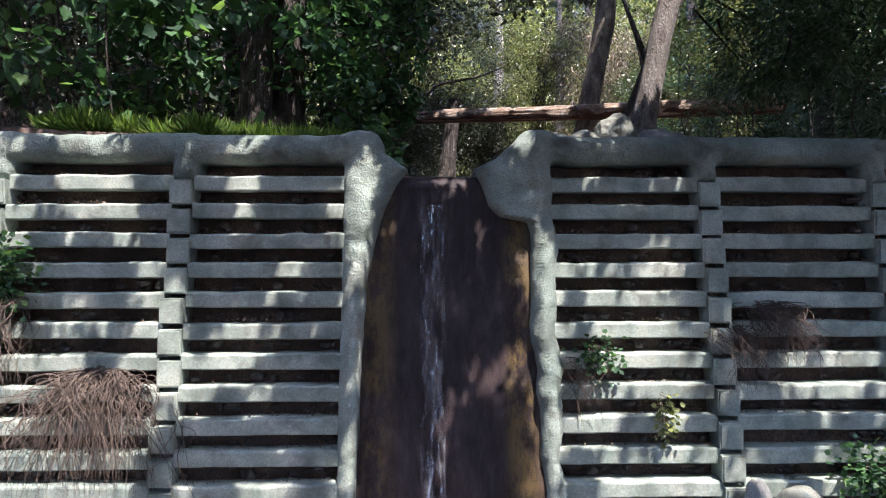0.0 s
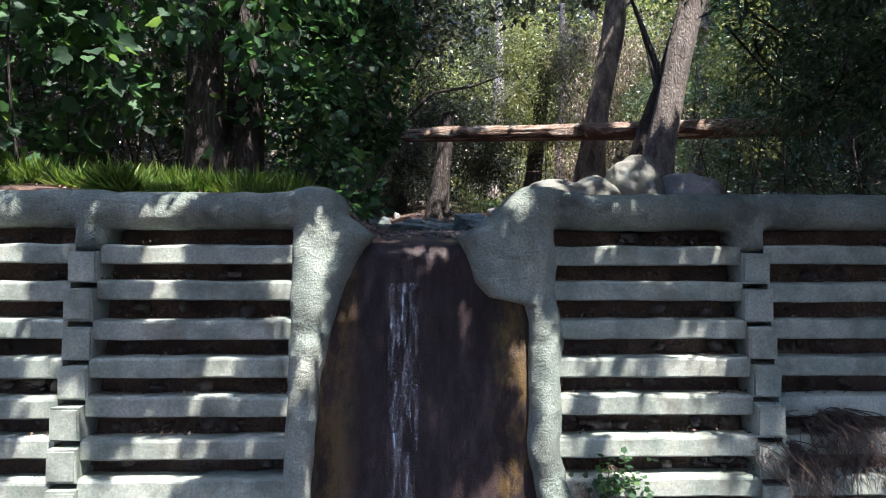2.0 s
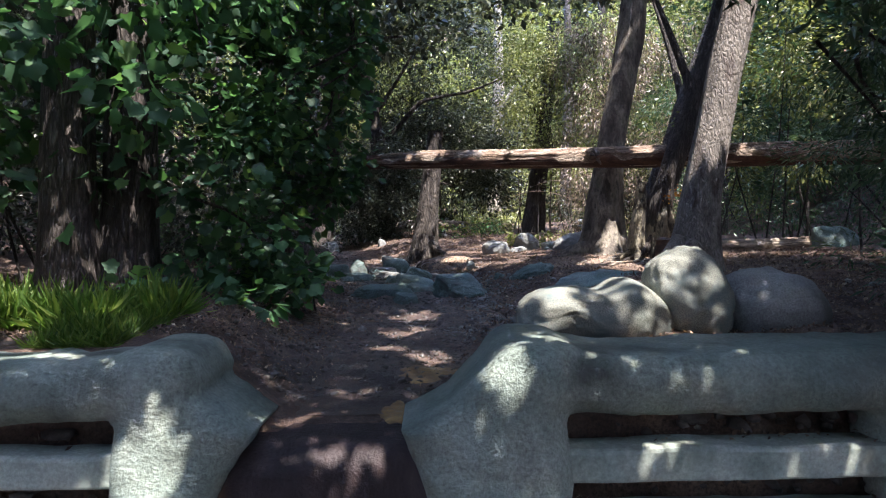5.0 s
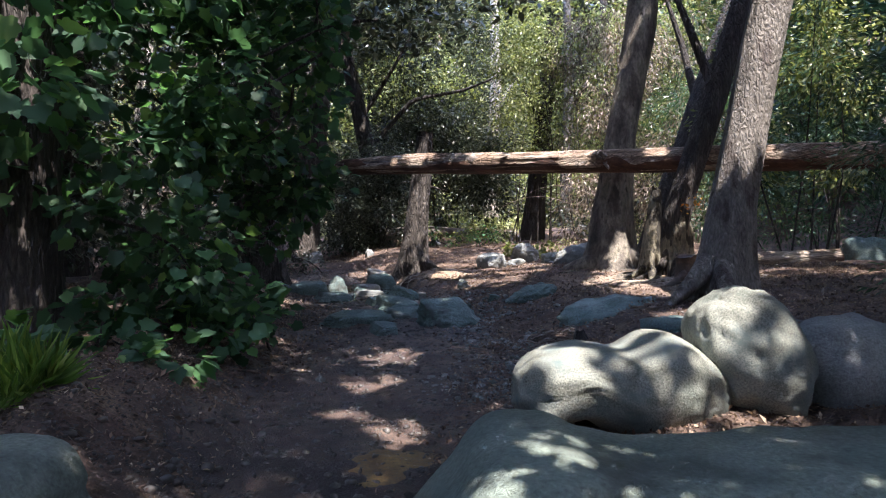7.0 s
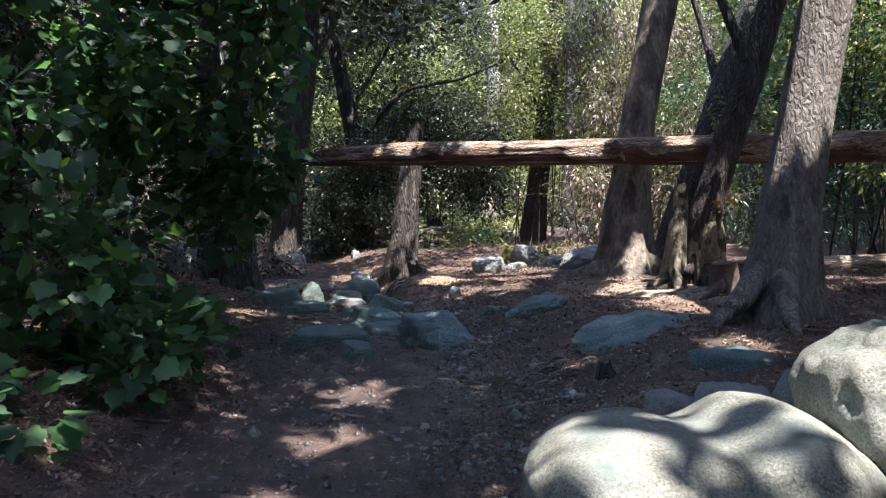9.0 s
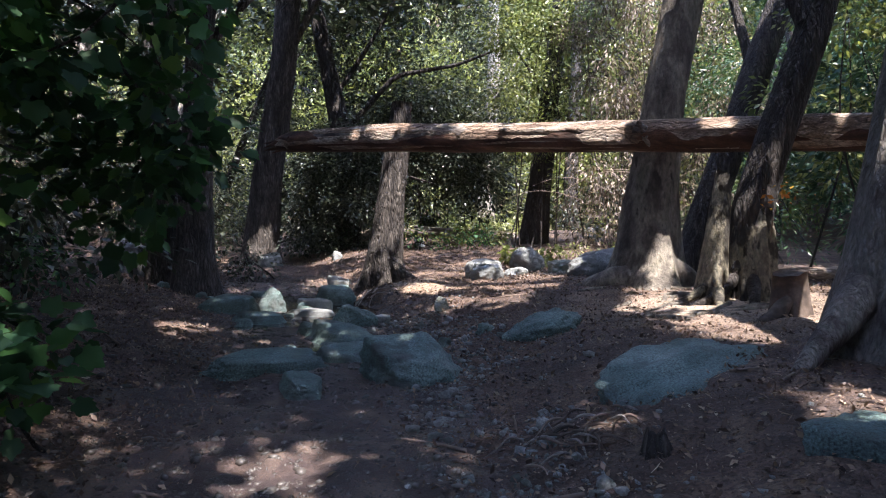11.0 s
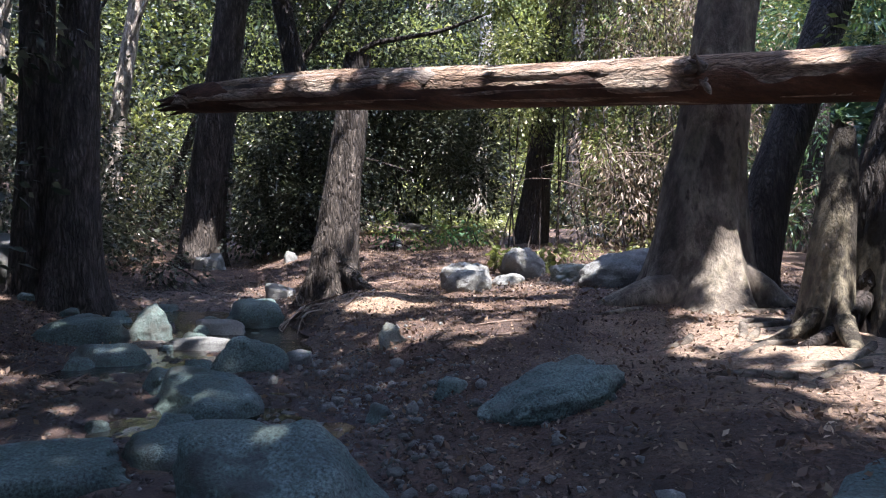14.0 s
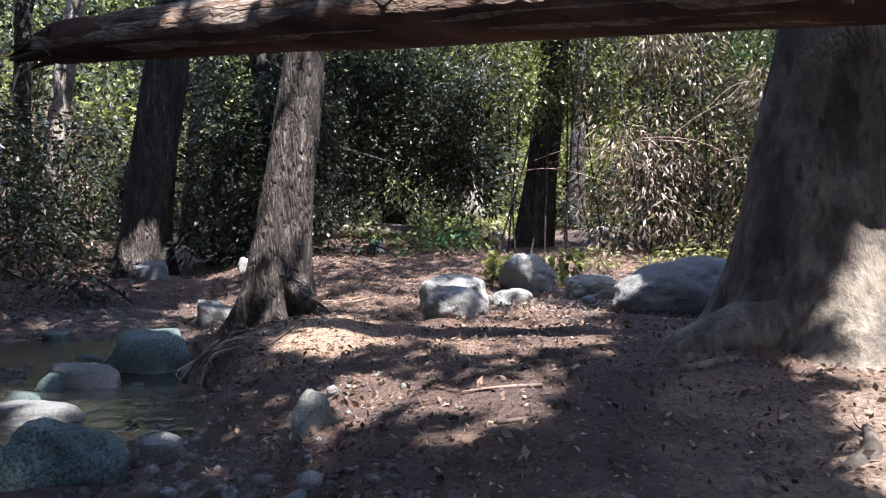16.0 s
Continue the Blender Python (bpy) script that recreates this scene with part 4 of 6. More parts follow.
tree("tree", "straight grey tree with pale flaking foot", [(-2.55, 14.7, G(-2.55, 14.7) - 0.15), (-2.4, 14.7, 6.2), (-2.1, 14.7, 8.3), (-1.7, 14.7, 13)], [0.36, 0.30, 0.27, 0.2], BARK, 19, flare=0.6, sides=36,
     limbs=[([(-2.05, 14.7, 8.6), (-1.4, 14.6, 9.8), (-0.8, 14.5, 11)], [0.08, 0.06, 0.03])])
tree("tree", "grey trunk among the vines", [(-2.62, 2.5, 3.9), (-2.6, 2.5, 5.5), (-2.55, 2.5, 7.5), (-2.4, 2.6, 11)], [0.24, 0.20, 0.18, 0.14], BARK, 23, flare=0.5,
     limbs=[([(-2.6, 2.5, 6.4), (-3.2, 2.3, 7.2), (-3.9, 2.2, 8)], [0.06, 0.05, 0.02])])
tree("tree", "dark trunk among the vines", [(-2.22, 2.75, 3.9), (-2.2, 2.75, 5.5), (-2.1, 2.8, 7.5), (-1.9, 2.9, 11)], [0.25, 0.21, 0.19, 0.14], DARK_BARK, 24, flare=0.5,
     limbs=[([(-2.15, 2.78, 6.8), (-1.5, 3, 7.6), (-0.9, 3.2, 8.2)], [0.06, 0.05, 0.02])])
tree("tree", "dark trunk standing before the far bushes", [(3.36, 16, 4.6), (3.58, 16, 6.4), (3.78, 16.1, 8.2), (4.1, 16.2, 11)], [0.31, 0.26, 0.23, 0.17], DARK_BARK, 27, flare=0.5,
     limbs=[([(3.72, 16, 7.6), (3.4, 15.8, 8.6), (2.8, 15.6, 9.4)], [0.05, 0.035, 0.015])])
tree("oak_tree", "dark spreading oak with long bare limbs", [(-0.9, 16.2, 4.4), (-0.85, 16.2, 6.4), (-1.3, 16.1, 8.6), (-1.9, 16, 11.5)], [0.3, 0.24, 0.2, 0.13], DARK_BARK, 29, flare=0.5,
     limbs=[([(-1.0, 16.2, 7.4), (0.2, 16, 8.7), (1.6, 15.8, 8.9), (2.9, 15.7, 9.4)], [0.075, 0.055, 0.04, 0.015]),
            ([(-0.85, 16.2, 6.2), (0.1, 15.9, 6.5), (1.1, 15.8, 6.2)], [0.055, 0.04, 0.015]),
            ([(-1.2, 16.1, 8.2), (-0.2, 16.2, 9.8), (0.4, 16.3, 11)], [0.06, 0.045, 0.02])])
for n, (x, y, r, lean, mat) in enumerate([(-5.5, 17.5, 0.17, 0.1, PALE_BARK), (-6.2, 18.2, 0.16, -0.05, DARK_BARK), (-4.9, 18.5, 0.10, 0.35, DARK_BARK), (-7.6, 17, 0.2, 0.02, PALE_BARK),
                                         (-9.2, 15, 0.2, 0.0, DARK_BARK), (-3.9, 20.5, 0.15, 0.05, DARK_BARK), (-4.5, 7.6, 0.16, 0.05, DARK_BARK), (-6.2, 10.5, 0.15, 0.0, BARK),
                                         (8.4, 15, 0.2, 0.05, DARK_BARK), (6.6, 19, 0.17, -0.05, DARK_BARK), (5.6, 22, 0.2, 0.02, BARK), (-3.6, 5.4, 0.13, 0.05, DARK_BARK),
                                         (2.9, 22.5, 0.24, 0.03, PALE_BARK), (9.5, 9, 0.2, 0.02, DARK_BARK)]):
    z = G(x, y) - 0.15
    tree("tree", "slim pale trunk in the far wood" if mat is PALE_BARK else "slim dark trunk in the wood", [(x, y, z), (x + lean * 2.5, y, z + 2.5), (x + lean * 5.5 + 0.1, y + 0.1, z + 5.5), (x + lean * 8, y + 0.2, z + 9)],
         [r * 1.2, r, r * 0.9, r * 0.6], mat, 200 + n, flare=0.4, sides=16,
         limbs=[([(x + lean * 4, y, z + 4), (x + lean * 4 + 0.5, y - 0.2, z + 5), (x + lean * 4 + 1.1, y - 0.3, z + 6)], [r * 0.35, r * 0.25, 0.01])])

# the fallen log across the creek
LOG = [(-0.98, 9.23, 6.06), (-0.82, 9.17, 6.07), (-0.3, 8.98, 6.08), (1.4, 8.36, 6.02), (3.1, 7.75, 5.96), (4.7, 7.18, 5.91), (7.0, 6.35, 5.84)]
log = thing("fallen_log", None, "long fallen log with peeling reddish bark across the creek", "log", pose(*LOG[0]))
away = lambda ps: [tuple(np.subtract(p, LOG[0])) for p in ps]      # noqa: E731
child("stem", mesh_of("stem", *tube(away(LOG), [0.07, 0.115, 0.135, 0.15, 0.16, 0.165, 0.165], 40, 0.035, 0, 0.11, 41), LOG_WOOD), log)


def bark_sheet():
    """Bark still clinging to the underside of the log, with ragged edges."""
    pts = np.array(away(LOG))
    rad = np.array([0.07, 0.115, 0.135, 0.15, 0.16, 0.165, 0.165])
    seg = np.r_[0, np.cumsum(np.linalg.norm(np.diff(pts, axis=0), axis=1))]
    s = np.linspace(0.02, seg[-1], 260)
    c = np.stack([np.interp(s, seg, pts[:, k]) for k in range(3)], -1)
    r = np.interp(s, seg, rad)
    u = np.linspace(0, 1, 20)
    rag = fbm(np.stack([s * 2.2, s * 0, s * 0 + 3], -1), 4, 90) * 0.3 + fbm(np.stack([s * 11, s * 0, s * 0 + 3], -1), 3, 93) * 0.22
    a0, a1 = math.pi * 1.10 + rag, math.pi * 1.93 - fbm(np.stack([s * 2.0, s * 0, s * 0 + 9], -1), 4, 91) * 0.45
    wrap = 1.6 * (1 - smooth(0.35, 0.75, s + 0.12 * rag))
    a0, a1 = a0 - wrap, a1 + wrap
    A = a0[:, None] + (a1 - a0)[:, None] * u
    q = np.stack([np.cos(A) * 2, np.sin(A) * 2, np.repeat(s[:, None], 20, 1)], -1).reshape(-1, 3)
    R = r[:, None] * (1.11 + 0.04 * fbm(q * (1.5, 1.5, 1.2), 3, 92).reshape(A.shape))
    v = np.stack([np.repeat(c[:, :1], 20, 1), c[:, 1:2] - np.cos(A) * R, c[:, 2:3] + np.sin(A) * R], -1)
    child("bark", mesh_of("bark", v.reshape(-1, 3), grid_faces(260, 20), RED_BARK), log, "ragged reddish-brown bark")


bark_sheet()


def bark_plates():
    """Thin grey plates of older bark left on the upper side of the log."""
    pts = np.array(away(LOG))
    rad = np.array([0.07, 0.115, 0.135, 0.15, 0.16, 0.165, 0.165])
    seg = np.r_[0, np.cumsum(np.linalg.norm(np.diff(pts, axis=0), axis=1))]
    for s0, s1, a0, a1, k in [(0.5, 1.25, -0.22, 0.65, 1), (1.0, 1.8, 0.35, 1.2, 2), (1.3, 2.2, -0.25, 0.42, 3), (1.7, 2.5, 0.2, 0.95, 4)]:
        s, u = np.linspace(s0, s1, 40), np.linspace(0, 1, 14)
        w = fbm(np.stack([s * 8, s * 0, s * 0 + k], -1), 4, 95)
        lo, hi = a0 + 0.2 * w, a1 - 0.2 * fbm(np.stack([s * 6, s * 0 + k, s * 0], -1), 4, 96)
        fade = np.minimum(smooth(s0, s0 + 0.09, s), 1 - smooth(s1 - 0.09, s1, s))
        mid = (lo + hi) / 2
        lo, hi = mid + (lo - mid) * fade, mid + (hi - mid) * fade
        A = lo[:, None] + (hi - lo)[:, None] * u
        c = np.stack([np.interp(s, seg, pts[:, i]) for i in range(3)], -1)
        edge = 1 - (2 * u - 1) ** 6
        R = np.interp(s, seg, rad)[:, None] * (1.02 + 0.025 * edge[None] * smooth(0, 0.4, fade)[:, None] + 0.04 * fbm(np.stack([np.repeat(s[:, None], 14, 1) * 6, A * 3, A * 0 + k], -1).reshape(-1, 3), 3, 97).reshape(A.shape))
        v = np.stack([np.repeat(c[:, :1], 14, 1), c[:, 1:2] - np.cos(A) * R, c[:, 2:3] + np.sin(A) * R], -1)
        child("bark_plate", mesh_of("bark_plate", v.reshape(-1, 3), grid_faces(40, 14), GREY_BARK), log, "curled grey bark plate")


bark_plates()
r_ = np.random.default_rng(43)
for k in range(8):                                       # a torn branch stub
    a, b = r_.normal(size=3) * (0.05, 0.02, 0.03), r_.normal(size=3) * (0.09, 0.03, 0.05)
    p = np.array([3.13, 7.60, 5.98]) + a
    q = p + b + (0, -0.06, -0.05 if k % 2 else 0.02)
    child("splinter", mesh_of("splinter", *tube(away([tuple(p), tuple((p + q) / 2 + r_.normal(size=3) * 0.012), tuple(q)]), [0.035, 0.024, 0.004], 7, 0.02, 0, 0.2, k), GREY_BARK), log, "pale torn splinter")
for k in range(9):                                       # the splintered end
    p = np.array([-0.86 + r_.uniform(-0.05, 0.12), 9.18, 6.07]) + r_.normal(size=3) * (0, 0.04, 0.05)
    q = p + (-r_.uniform(0.12, 0.36), r_.uniform(0.03, 0.12), r_.normal() * 0.03 - 0.02)
    child("splinter", mesh_of("splinter", *tube(away([tuple(p), tuple((p + q) / 2), tuple(q)]), [0.045, 0.03, 0.004], 6, 0.05, 0, 0.2, 20 + k), RED_BARK), log, "dark broken splinter")


# ---- foliage masses ----
def shrub(label, centres, spread, per, size, shape, mat, seed, flat=0.8, droop=0.5, name="shrub", stems=8, kind="", hanging=False):
    centres = np.array(centres)
    at = centres.mean(0)
    g = np.array([at[0], at[1], G(at[0], at[1])])
    ob = thing(name, None, label, "plant", pose(*g), kind=kind)
    child("foliage", leaf_cloud("foliage", clumps(centres, spread, per, seed, flat) - g, size, shape, mat, droop, seed=seed), ob)
    r = np.random.default_rng(seed)
    for c in centres[r.permutation(len(centres))[:stems]]:
        x, y = c[0] * 0.6 + g[0] * 0.4 + r.normal() * 0.3, c[1] * 0.6 + g[1] * 0.4 + r.normal() * 0.3
        a = c + r.normal(size=3) * (0.5, 0.4, 0.15) + (0, 0, 0.45) if hanging else np.array([x, y, G(x, y) - 0.05])
        m = (a + c) / 2 + r.normal(size=3) * 0.15
        child("stem", mesh_of("stem", *tube([tuple(a - g), tuple(m - g), tuple(c - g)], [0.016, 0.012, 0.005], 6, 0.25, 0, 0.03, seed), DARK_BARK), ob)
    return ob


cs = lambda n, lo, hi, seed: box_points(n, lo, hi, seed)      # noqa: E731


shrub("dense broad-leaved vines hanging over the bank", cs(52, (-4.5, 1.5, 4.7), (-1.8, 3.6, 8.5), 1), 0.45, 38, 0.14, "lobed", VINE_LEAF, 101)
shrub("dark vine mass reaching over the creek edge", cs(46, (-2.8, 2.6, 4.5), (-0.9, 4.8, 8.0), 14), 0.42, 40, 0.11, "lobed", VINE_LEAF, 114, stems=10, hanging=True)
shrub("low broad-leaved vines beside the creek", cs(20, (-2.0, 1.9, 4.05), (-0.55, 4.4, 4.4), 2), 0.26, 38, 0.11, "lobed", VINE_LEAF, 102)
shrub("dark leafy thicket behind the vines", cs(90, (-5.0, 5.0, 4.5), (-1.7, 8.6, 8.6), 22), 0.5, 70, 0.11, "plain", DARK_LEAF, 122, stems=10, hanging=True)
shrub("leafy vine branch hanging over the creek", cs(34, (-3.2, 4.0, 5.2), (-0.45, 5.2, 8.2), 21), 0.4, 44, 0.11, "lobed", VINE_LEAF, 121, stems=10, hanging=True)
shrub("dark leafy spray hanging beside the creek", cs(30, (-2.0, 4.1, 4.85), (-0.45, 5.6, 7.8), 23), 0.34, 60, 0.10, "lobed", VINE_LEAF, 123, stems=10, hanging=True)
shrub("vines reaching over the grass", cs(30, (-5.8, 0.9, 4.6), (-3.3, 2.2, 7.5), 3), 0.45, 40, 0.15, "lobed", VINE_LEAF, 103)
shrub("dark bay shrub with slender leaves", cs(100, (4.5, 1.6, 4.3), (8, 5.0, 8.5), 4), 0.45, 150, 0.095, "slim", BAY_LEAF, 104)
shrub("bay branch hanging over the wall", cs(20, (3.7, 0.3, 4.2), (6.5, 1.4, 5.4), 5), 0.4, 150, 0.10, "slim", BAY_LEAF, 105)
shrub("bay branch drooping behind the wall", cs(30, (3.75, 1.3, 4.9), (5.4, 2.4, 6.4), 24), 0.38, 150, 0.10, "slim", BAY_LEAF, 124, hanging=True)
shrub("dark bay thicket behind the trees", cs(110, (5.8, 7.5, 4.5), (11, 14, 8.5), 6), 0.55, 150, 0.11, "slim", BAY_LEAF, 106)
shrub("sunlit green boughs in front of the bay thicket", cs(45, (5.4, 7.8, 5.8), (7.6, 9.4, 9.5), 34), 0.45, 110, 0.10, "plain", SUNNY_LEAF, 134)
shrub("dry vine curtain with brown and cream leaves", cs(130, (4.0, 13.4, 4.7), (7.4, 15.4, 10.5), 7), 0.5, 130, 0.11, "slim", DRY_LEAF, 107, droop=1.5)
# Dark leaves added to paint the shade behind the cream ones
shrub("dark leaves standing for the shade within the dry vines", cs(90, (3.8, 14.6, 4.6), (7.6, 16.2, 10.5), 41), 0.6, 150, 0.09, "plain", DARK_LEAF, 143)
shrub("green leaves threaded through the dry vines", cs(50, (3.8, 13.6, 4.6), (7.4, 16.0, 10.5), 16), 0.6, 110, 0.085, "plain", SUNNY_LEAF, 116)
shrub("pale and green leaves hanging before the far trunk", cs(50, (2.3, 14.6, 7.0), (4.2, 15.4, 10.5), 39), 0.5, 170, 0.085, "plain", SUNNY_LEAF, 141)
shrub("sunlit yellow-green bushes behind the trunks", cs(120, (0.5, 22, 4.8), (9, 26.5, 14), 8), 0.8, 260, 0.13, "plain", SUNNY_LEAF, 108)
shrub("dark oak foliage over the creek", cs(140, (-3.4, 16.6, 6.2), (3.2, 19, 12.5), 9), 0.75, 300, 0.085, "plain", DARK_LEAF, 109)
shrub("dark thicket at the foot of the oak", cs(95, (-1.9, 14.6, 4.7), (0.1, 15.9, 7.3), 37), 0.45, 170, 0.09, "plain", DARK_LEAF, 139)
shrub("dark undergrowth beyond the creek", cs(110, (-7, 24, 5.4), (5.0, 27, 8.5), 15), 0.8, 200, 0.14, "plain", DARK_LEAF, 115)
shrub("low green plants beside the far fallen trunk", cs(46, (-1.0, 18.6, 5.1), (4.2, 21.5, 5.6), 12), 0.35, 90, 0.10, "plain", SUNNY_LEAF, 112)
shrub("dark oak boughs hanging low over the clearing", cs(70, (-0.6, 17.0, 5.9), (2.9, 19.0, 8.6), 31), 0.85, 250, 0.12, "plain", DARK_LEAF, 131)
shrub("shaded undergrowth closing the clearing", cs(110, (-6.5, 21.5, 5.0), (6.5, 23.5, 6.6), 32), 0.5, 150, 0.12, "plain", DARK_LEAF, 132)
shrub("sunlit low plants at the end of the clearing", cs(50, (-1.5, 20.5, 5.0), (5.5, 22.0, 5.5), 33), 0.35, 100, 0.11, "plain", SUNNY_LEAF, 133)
spots = np.array([(x, y, G(x, y) + h) for x, y, h in [(1.4, 15.6, 0.12), (1.8, 15.9, 0.2), (2.2, 16.2, 0.15), (2.6, 16.6, 0.22), (1.6, 16.6, 0.18), (2.0, 17.0, 0.25), (2.9, 17.2, 0.2), (1.0, 16.4, 0.15), (0.4, 16.8, 0.2), (2.4, 15.4, 0.12)]])
shrub("bright green weeds in the sunny clearing", spots, 0.3, 110, 0.085, "plain", SUNNY_LEAF, 137, flat=0.5, stems=5)
spots = np.array([(x, y, G(x, y) + h) for x, y, h in [(4.2, 12.6, 0.12), (4.6, 12.8, 0.22), (5.0, 12.9, 0.18), (5.4, 12.7, 0.15), (3.7, 13.0, 0.12)]])
shrub("bright green weeds at the foot of the dry vines", spots, 0.26, 90, 0.075, "plain", SUNNY_LEAF, 138, flat=0.6, stems=4)
shrub("low plants on the path", cs(8, (1.2, 14.5, 4.5), (3.2, 17, 4.6), 17), 0.3, 60, 0.08, "plain", VINE_LEAF, 117, stems=3)
shrub("small green plant beside the mossy boulder", cs(7, (2.3, 11.55, 4.45), (3.1, 11.9, 4.7), 18), 0.18, 70, 0.07, "lobed", SUNNY_LEAF, 118, stems=3)
shrub("low dark undergrowth on the far bank", cs(90, (-9.5, 6.5, 4.6), (-3.2, 18, 5.9), 19), 0.5, 130, 0.08, "plain", DARK_LEAF, 119)
for k, (x, y) in enumerate([(-3.6, 8.2), (-4.4, 9.3), (-3.3, 11.6), (-4.2, 12.8), (-3.5, 13.6), (-5.0, 11.0), (-2.2, 12.3), (-3.0, 7.3)]):
    shrub("low dark leafy plant on the far bank", np.stack([np.array([0, 0.3, -0.3, 0.1, -0.15]) + x, np.array([0, 0.2, 0.1, -0.25, 0.3]) + y, np.array([0.15, 0.25, 0.3, 0.35, 0.45]) + G(x, y)], -1), 0.3, 70, 0.08, "plain", (DARK_LEAF, VINE_LEAF)[k % 2], 130 + k, stems=3)
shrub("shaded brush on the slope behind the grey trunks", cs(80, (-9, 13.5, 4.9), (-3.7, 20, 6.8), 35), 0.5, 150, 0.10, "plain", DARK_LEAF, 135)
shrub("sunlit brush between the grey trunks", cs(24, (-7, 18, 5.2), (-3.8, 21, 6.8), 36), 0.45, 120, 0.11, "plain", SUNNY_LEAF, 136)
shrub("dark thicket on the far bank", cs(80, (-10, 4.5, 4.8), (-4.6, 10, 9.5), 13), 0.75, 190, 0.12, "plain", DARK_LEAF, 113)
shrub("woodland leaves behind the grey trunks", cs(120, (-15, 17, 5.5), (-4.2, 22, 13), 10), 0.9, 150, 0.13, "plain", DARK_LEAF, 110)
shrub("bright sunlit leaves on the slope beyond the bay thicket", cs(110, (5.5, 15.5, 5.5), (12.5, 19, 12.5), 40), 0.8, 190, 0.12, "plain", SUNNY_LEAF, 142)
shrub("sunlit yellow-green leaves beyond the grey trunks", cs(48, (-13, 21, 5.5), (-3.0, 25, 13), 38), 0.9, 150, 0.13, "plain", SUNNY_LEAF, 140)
far_log = thing("far_log", mesh_of("far_log", *tube([(-1.3, 17.2, G(-1.3, 17.2) + 0.12), (0.2, 17.3, G(0.2, 17.3) + 0.16), (2.4, 17.5, G(2.4, 17.5) + 0.14)], [0.16, 0.15, 0.12], 12, 0.2, 0, 0.08, 88), GREY_BARK), "pale fallen trunk far up the creek", "log")


def far_woods(name, label, n, lo, hi, size, mat, seed):
    pts = clumps(cs(n, lo, hi, seed), 1.3, 110, seed + 1, 0.8)
    thing(name, leaf_cloud(name, pts, size, "plain", mat, 0.4, seed=seed + 2), label, "woods", kind="stuff")


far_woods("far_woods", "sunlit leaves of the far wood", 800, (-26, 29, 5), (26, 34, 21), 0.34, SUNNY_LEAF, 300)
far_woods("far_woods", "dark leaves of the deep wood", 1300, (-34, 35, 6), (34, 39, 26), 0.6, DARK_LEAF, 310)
far_woods("side_woods", "dark woods on the slope", 420, (-18, -4, 6), (-11, 26, 18), 0.42, DARK_LEAF, 320)
far_woods("side_woods", "bay woods on the slope", 420, (10, -4, 6), (17, 26, 18), 0.42, BAY_LEAF, 330)
# Unseen leaf masses added behind the camera to cut sky light on the wall
far_woods("low_woods", "unseen dark woods down the creek that block sky light", 420, (-18, -20, 1), (18, -14, 14), 0.42, DARK_LEAF, 340)
far_woods("low_woods", "unseen leaves down the creek that block sky light", 420, (-16, -14, 6), (16, -10, 17), 0.42, DARK_LEAF, 350)
r_ = np.random.default_rng(360)
for k in range(26):
    x, y = r_.uniform(-3.5, 6.5), r_.uniform(13.2, 21)
    if abs(x - float(creek_x(y))) < 0.8 or (x > 3.4 and y < 17):
        continue
    z = G(x, y)
    if k % 2:
        rock("grey stone half sunk in the far path", x, y, z + 0.05, r_.uniform(0.12, 0.3), r_.uniform(0.1, 0.2), r_.uniform(0.08, 0.18), 360 + k, GRANITE, turn=r_.uniform(0, 90), group="far stones", name="stone", edge=14, slope=0.3)
    else:
        shrub("low leafy plant beside the far path", np.stack([r_.normal(size=4) * 0.25 + x, r_.normal(size=4) * 0.2 + y, z + r_.uniform(0.1, 0.35, 4)], -1), 0.22, 55, 0.08, "plain", (DARK_LEAF, SUNNY_LEAF, VINE_LEAF)[k % 3], 360 + k, stems=2)


# the canopy overhead, open where the sun comes through
WALL_GAPS = [(-2.4, 0.9, 4.3, 0.16)]
CREEK_GAPS = [(0.4, 1.75, 3.7, 0.13), (0.0, 2.2, 3.7, 0.1), (-0.9, 2.2, 4.0, 0.1), (1.92, 1.3, 4.58, 0.18), (1.10, 1.12, 4.2, 0.12), (1.2, 7.6, 4.2, 0.22), (1.7, 7.3, 4.2, 0.22), (0.3, 3.7, 3.9, 0.14), (0.22, 2.8, 3.85, 0.16), (-0.75, 8.35, 4.2, 0.15), (-0.3, 8.05, 4.1, 0.15), (-1.3, 6.9, 4.1, 0.2)]
LOG_GAPS = [(-1.7, 3.4, 6.4, 0.22), (-2.3, 2.6, 6.0, 0.25), (-1.3, 4.3, 5.9, 0.14), (0.5, 8.7, 6.15, 0.2), (1.4, 8.36, 6.12, 0.22), (2.2, 8.05, 6.1, 0.3), (2.85, 7.8, 6.1, 0.33), (3.6, 4.3, 6.1, 0.4), (-3.8, 1.4, 6.2, 0.55), (-3.3, 1.3, 5.5, 0.4), (-2.7, 2.2, 6.6, 0.2), (3.75, 4.3, 6.9, 0.45)]
TREE_GAPS = [(3.55, 6.6, 4.7, 0.35), (3.9, 6.6, 4.75, 0.42), (3.75, 6.6, 4.4, 0.35), (3.3, 7.1, 4.3, 0.55), (3.2, 6.5, 4.3, 0.5), (4.5, 7.4, 4.3, 0.4), (4.2, 6.3, 4.3, 0.5), (3.3, 6.6, 4.3, 0.75), (3.8, 6.4, 4.3, 0.7), (3.1, 6.2, 4.3, 0.25), (2.6, 3.35, 4.15, 0.26), (3.50, 7.8, 5.05, 0.22), (3.50, 7.75, 4.75, 0.26), (3.2, 7.0, 4.3, 0.35), (3.9, 6.3, 4.3, 0.3), (3.4, 6.2, 4.3, 0.3)]
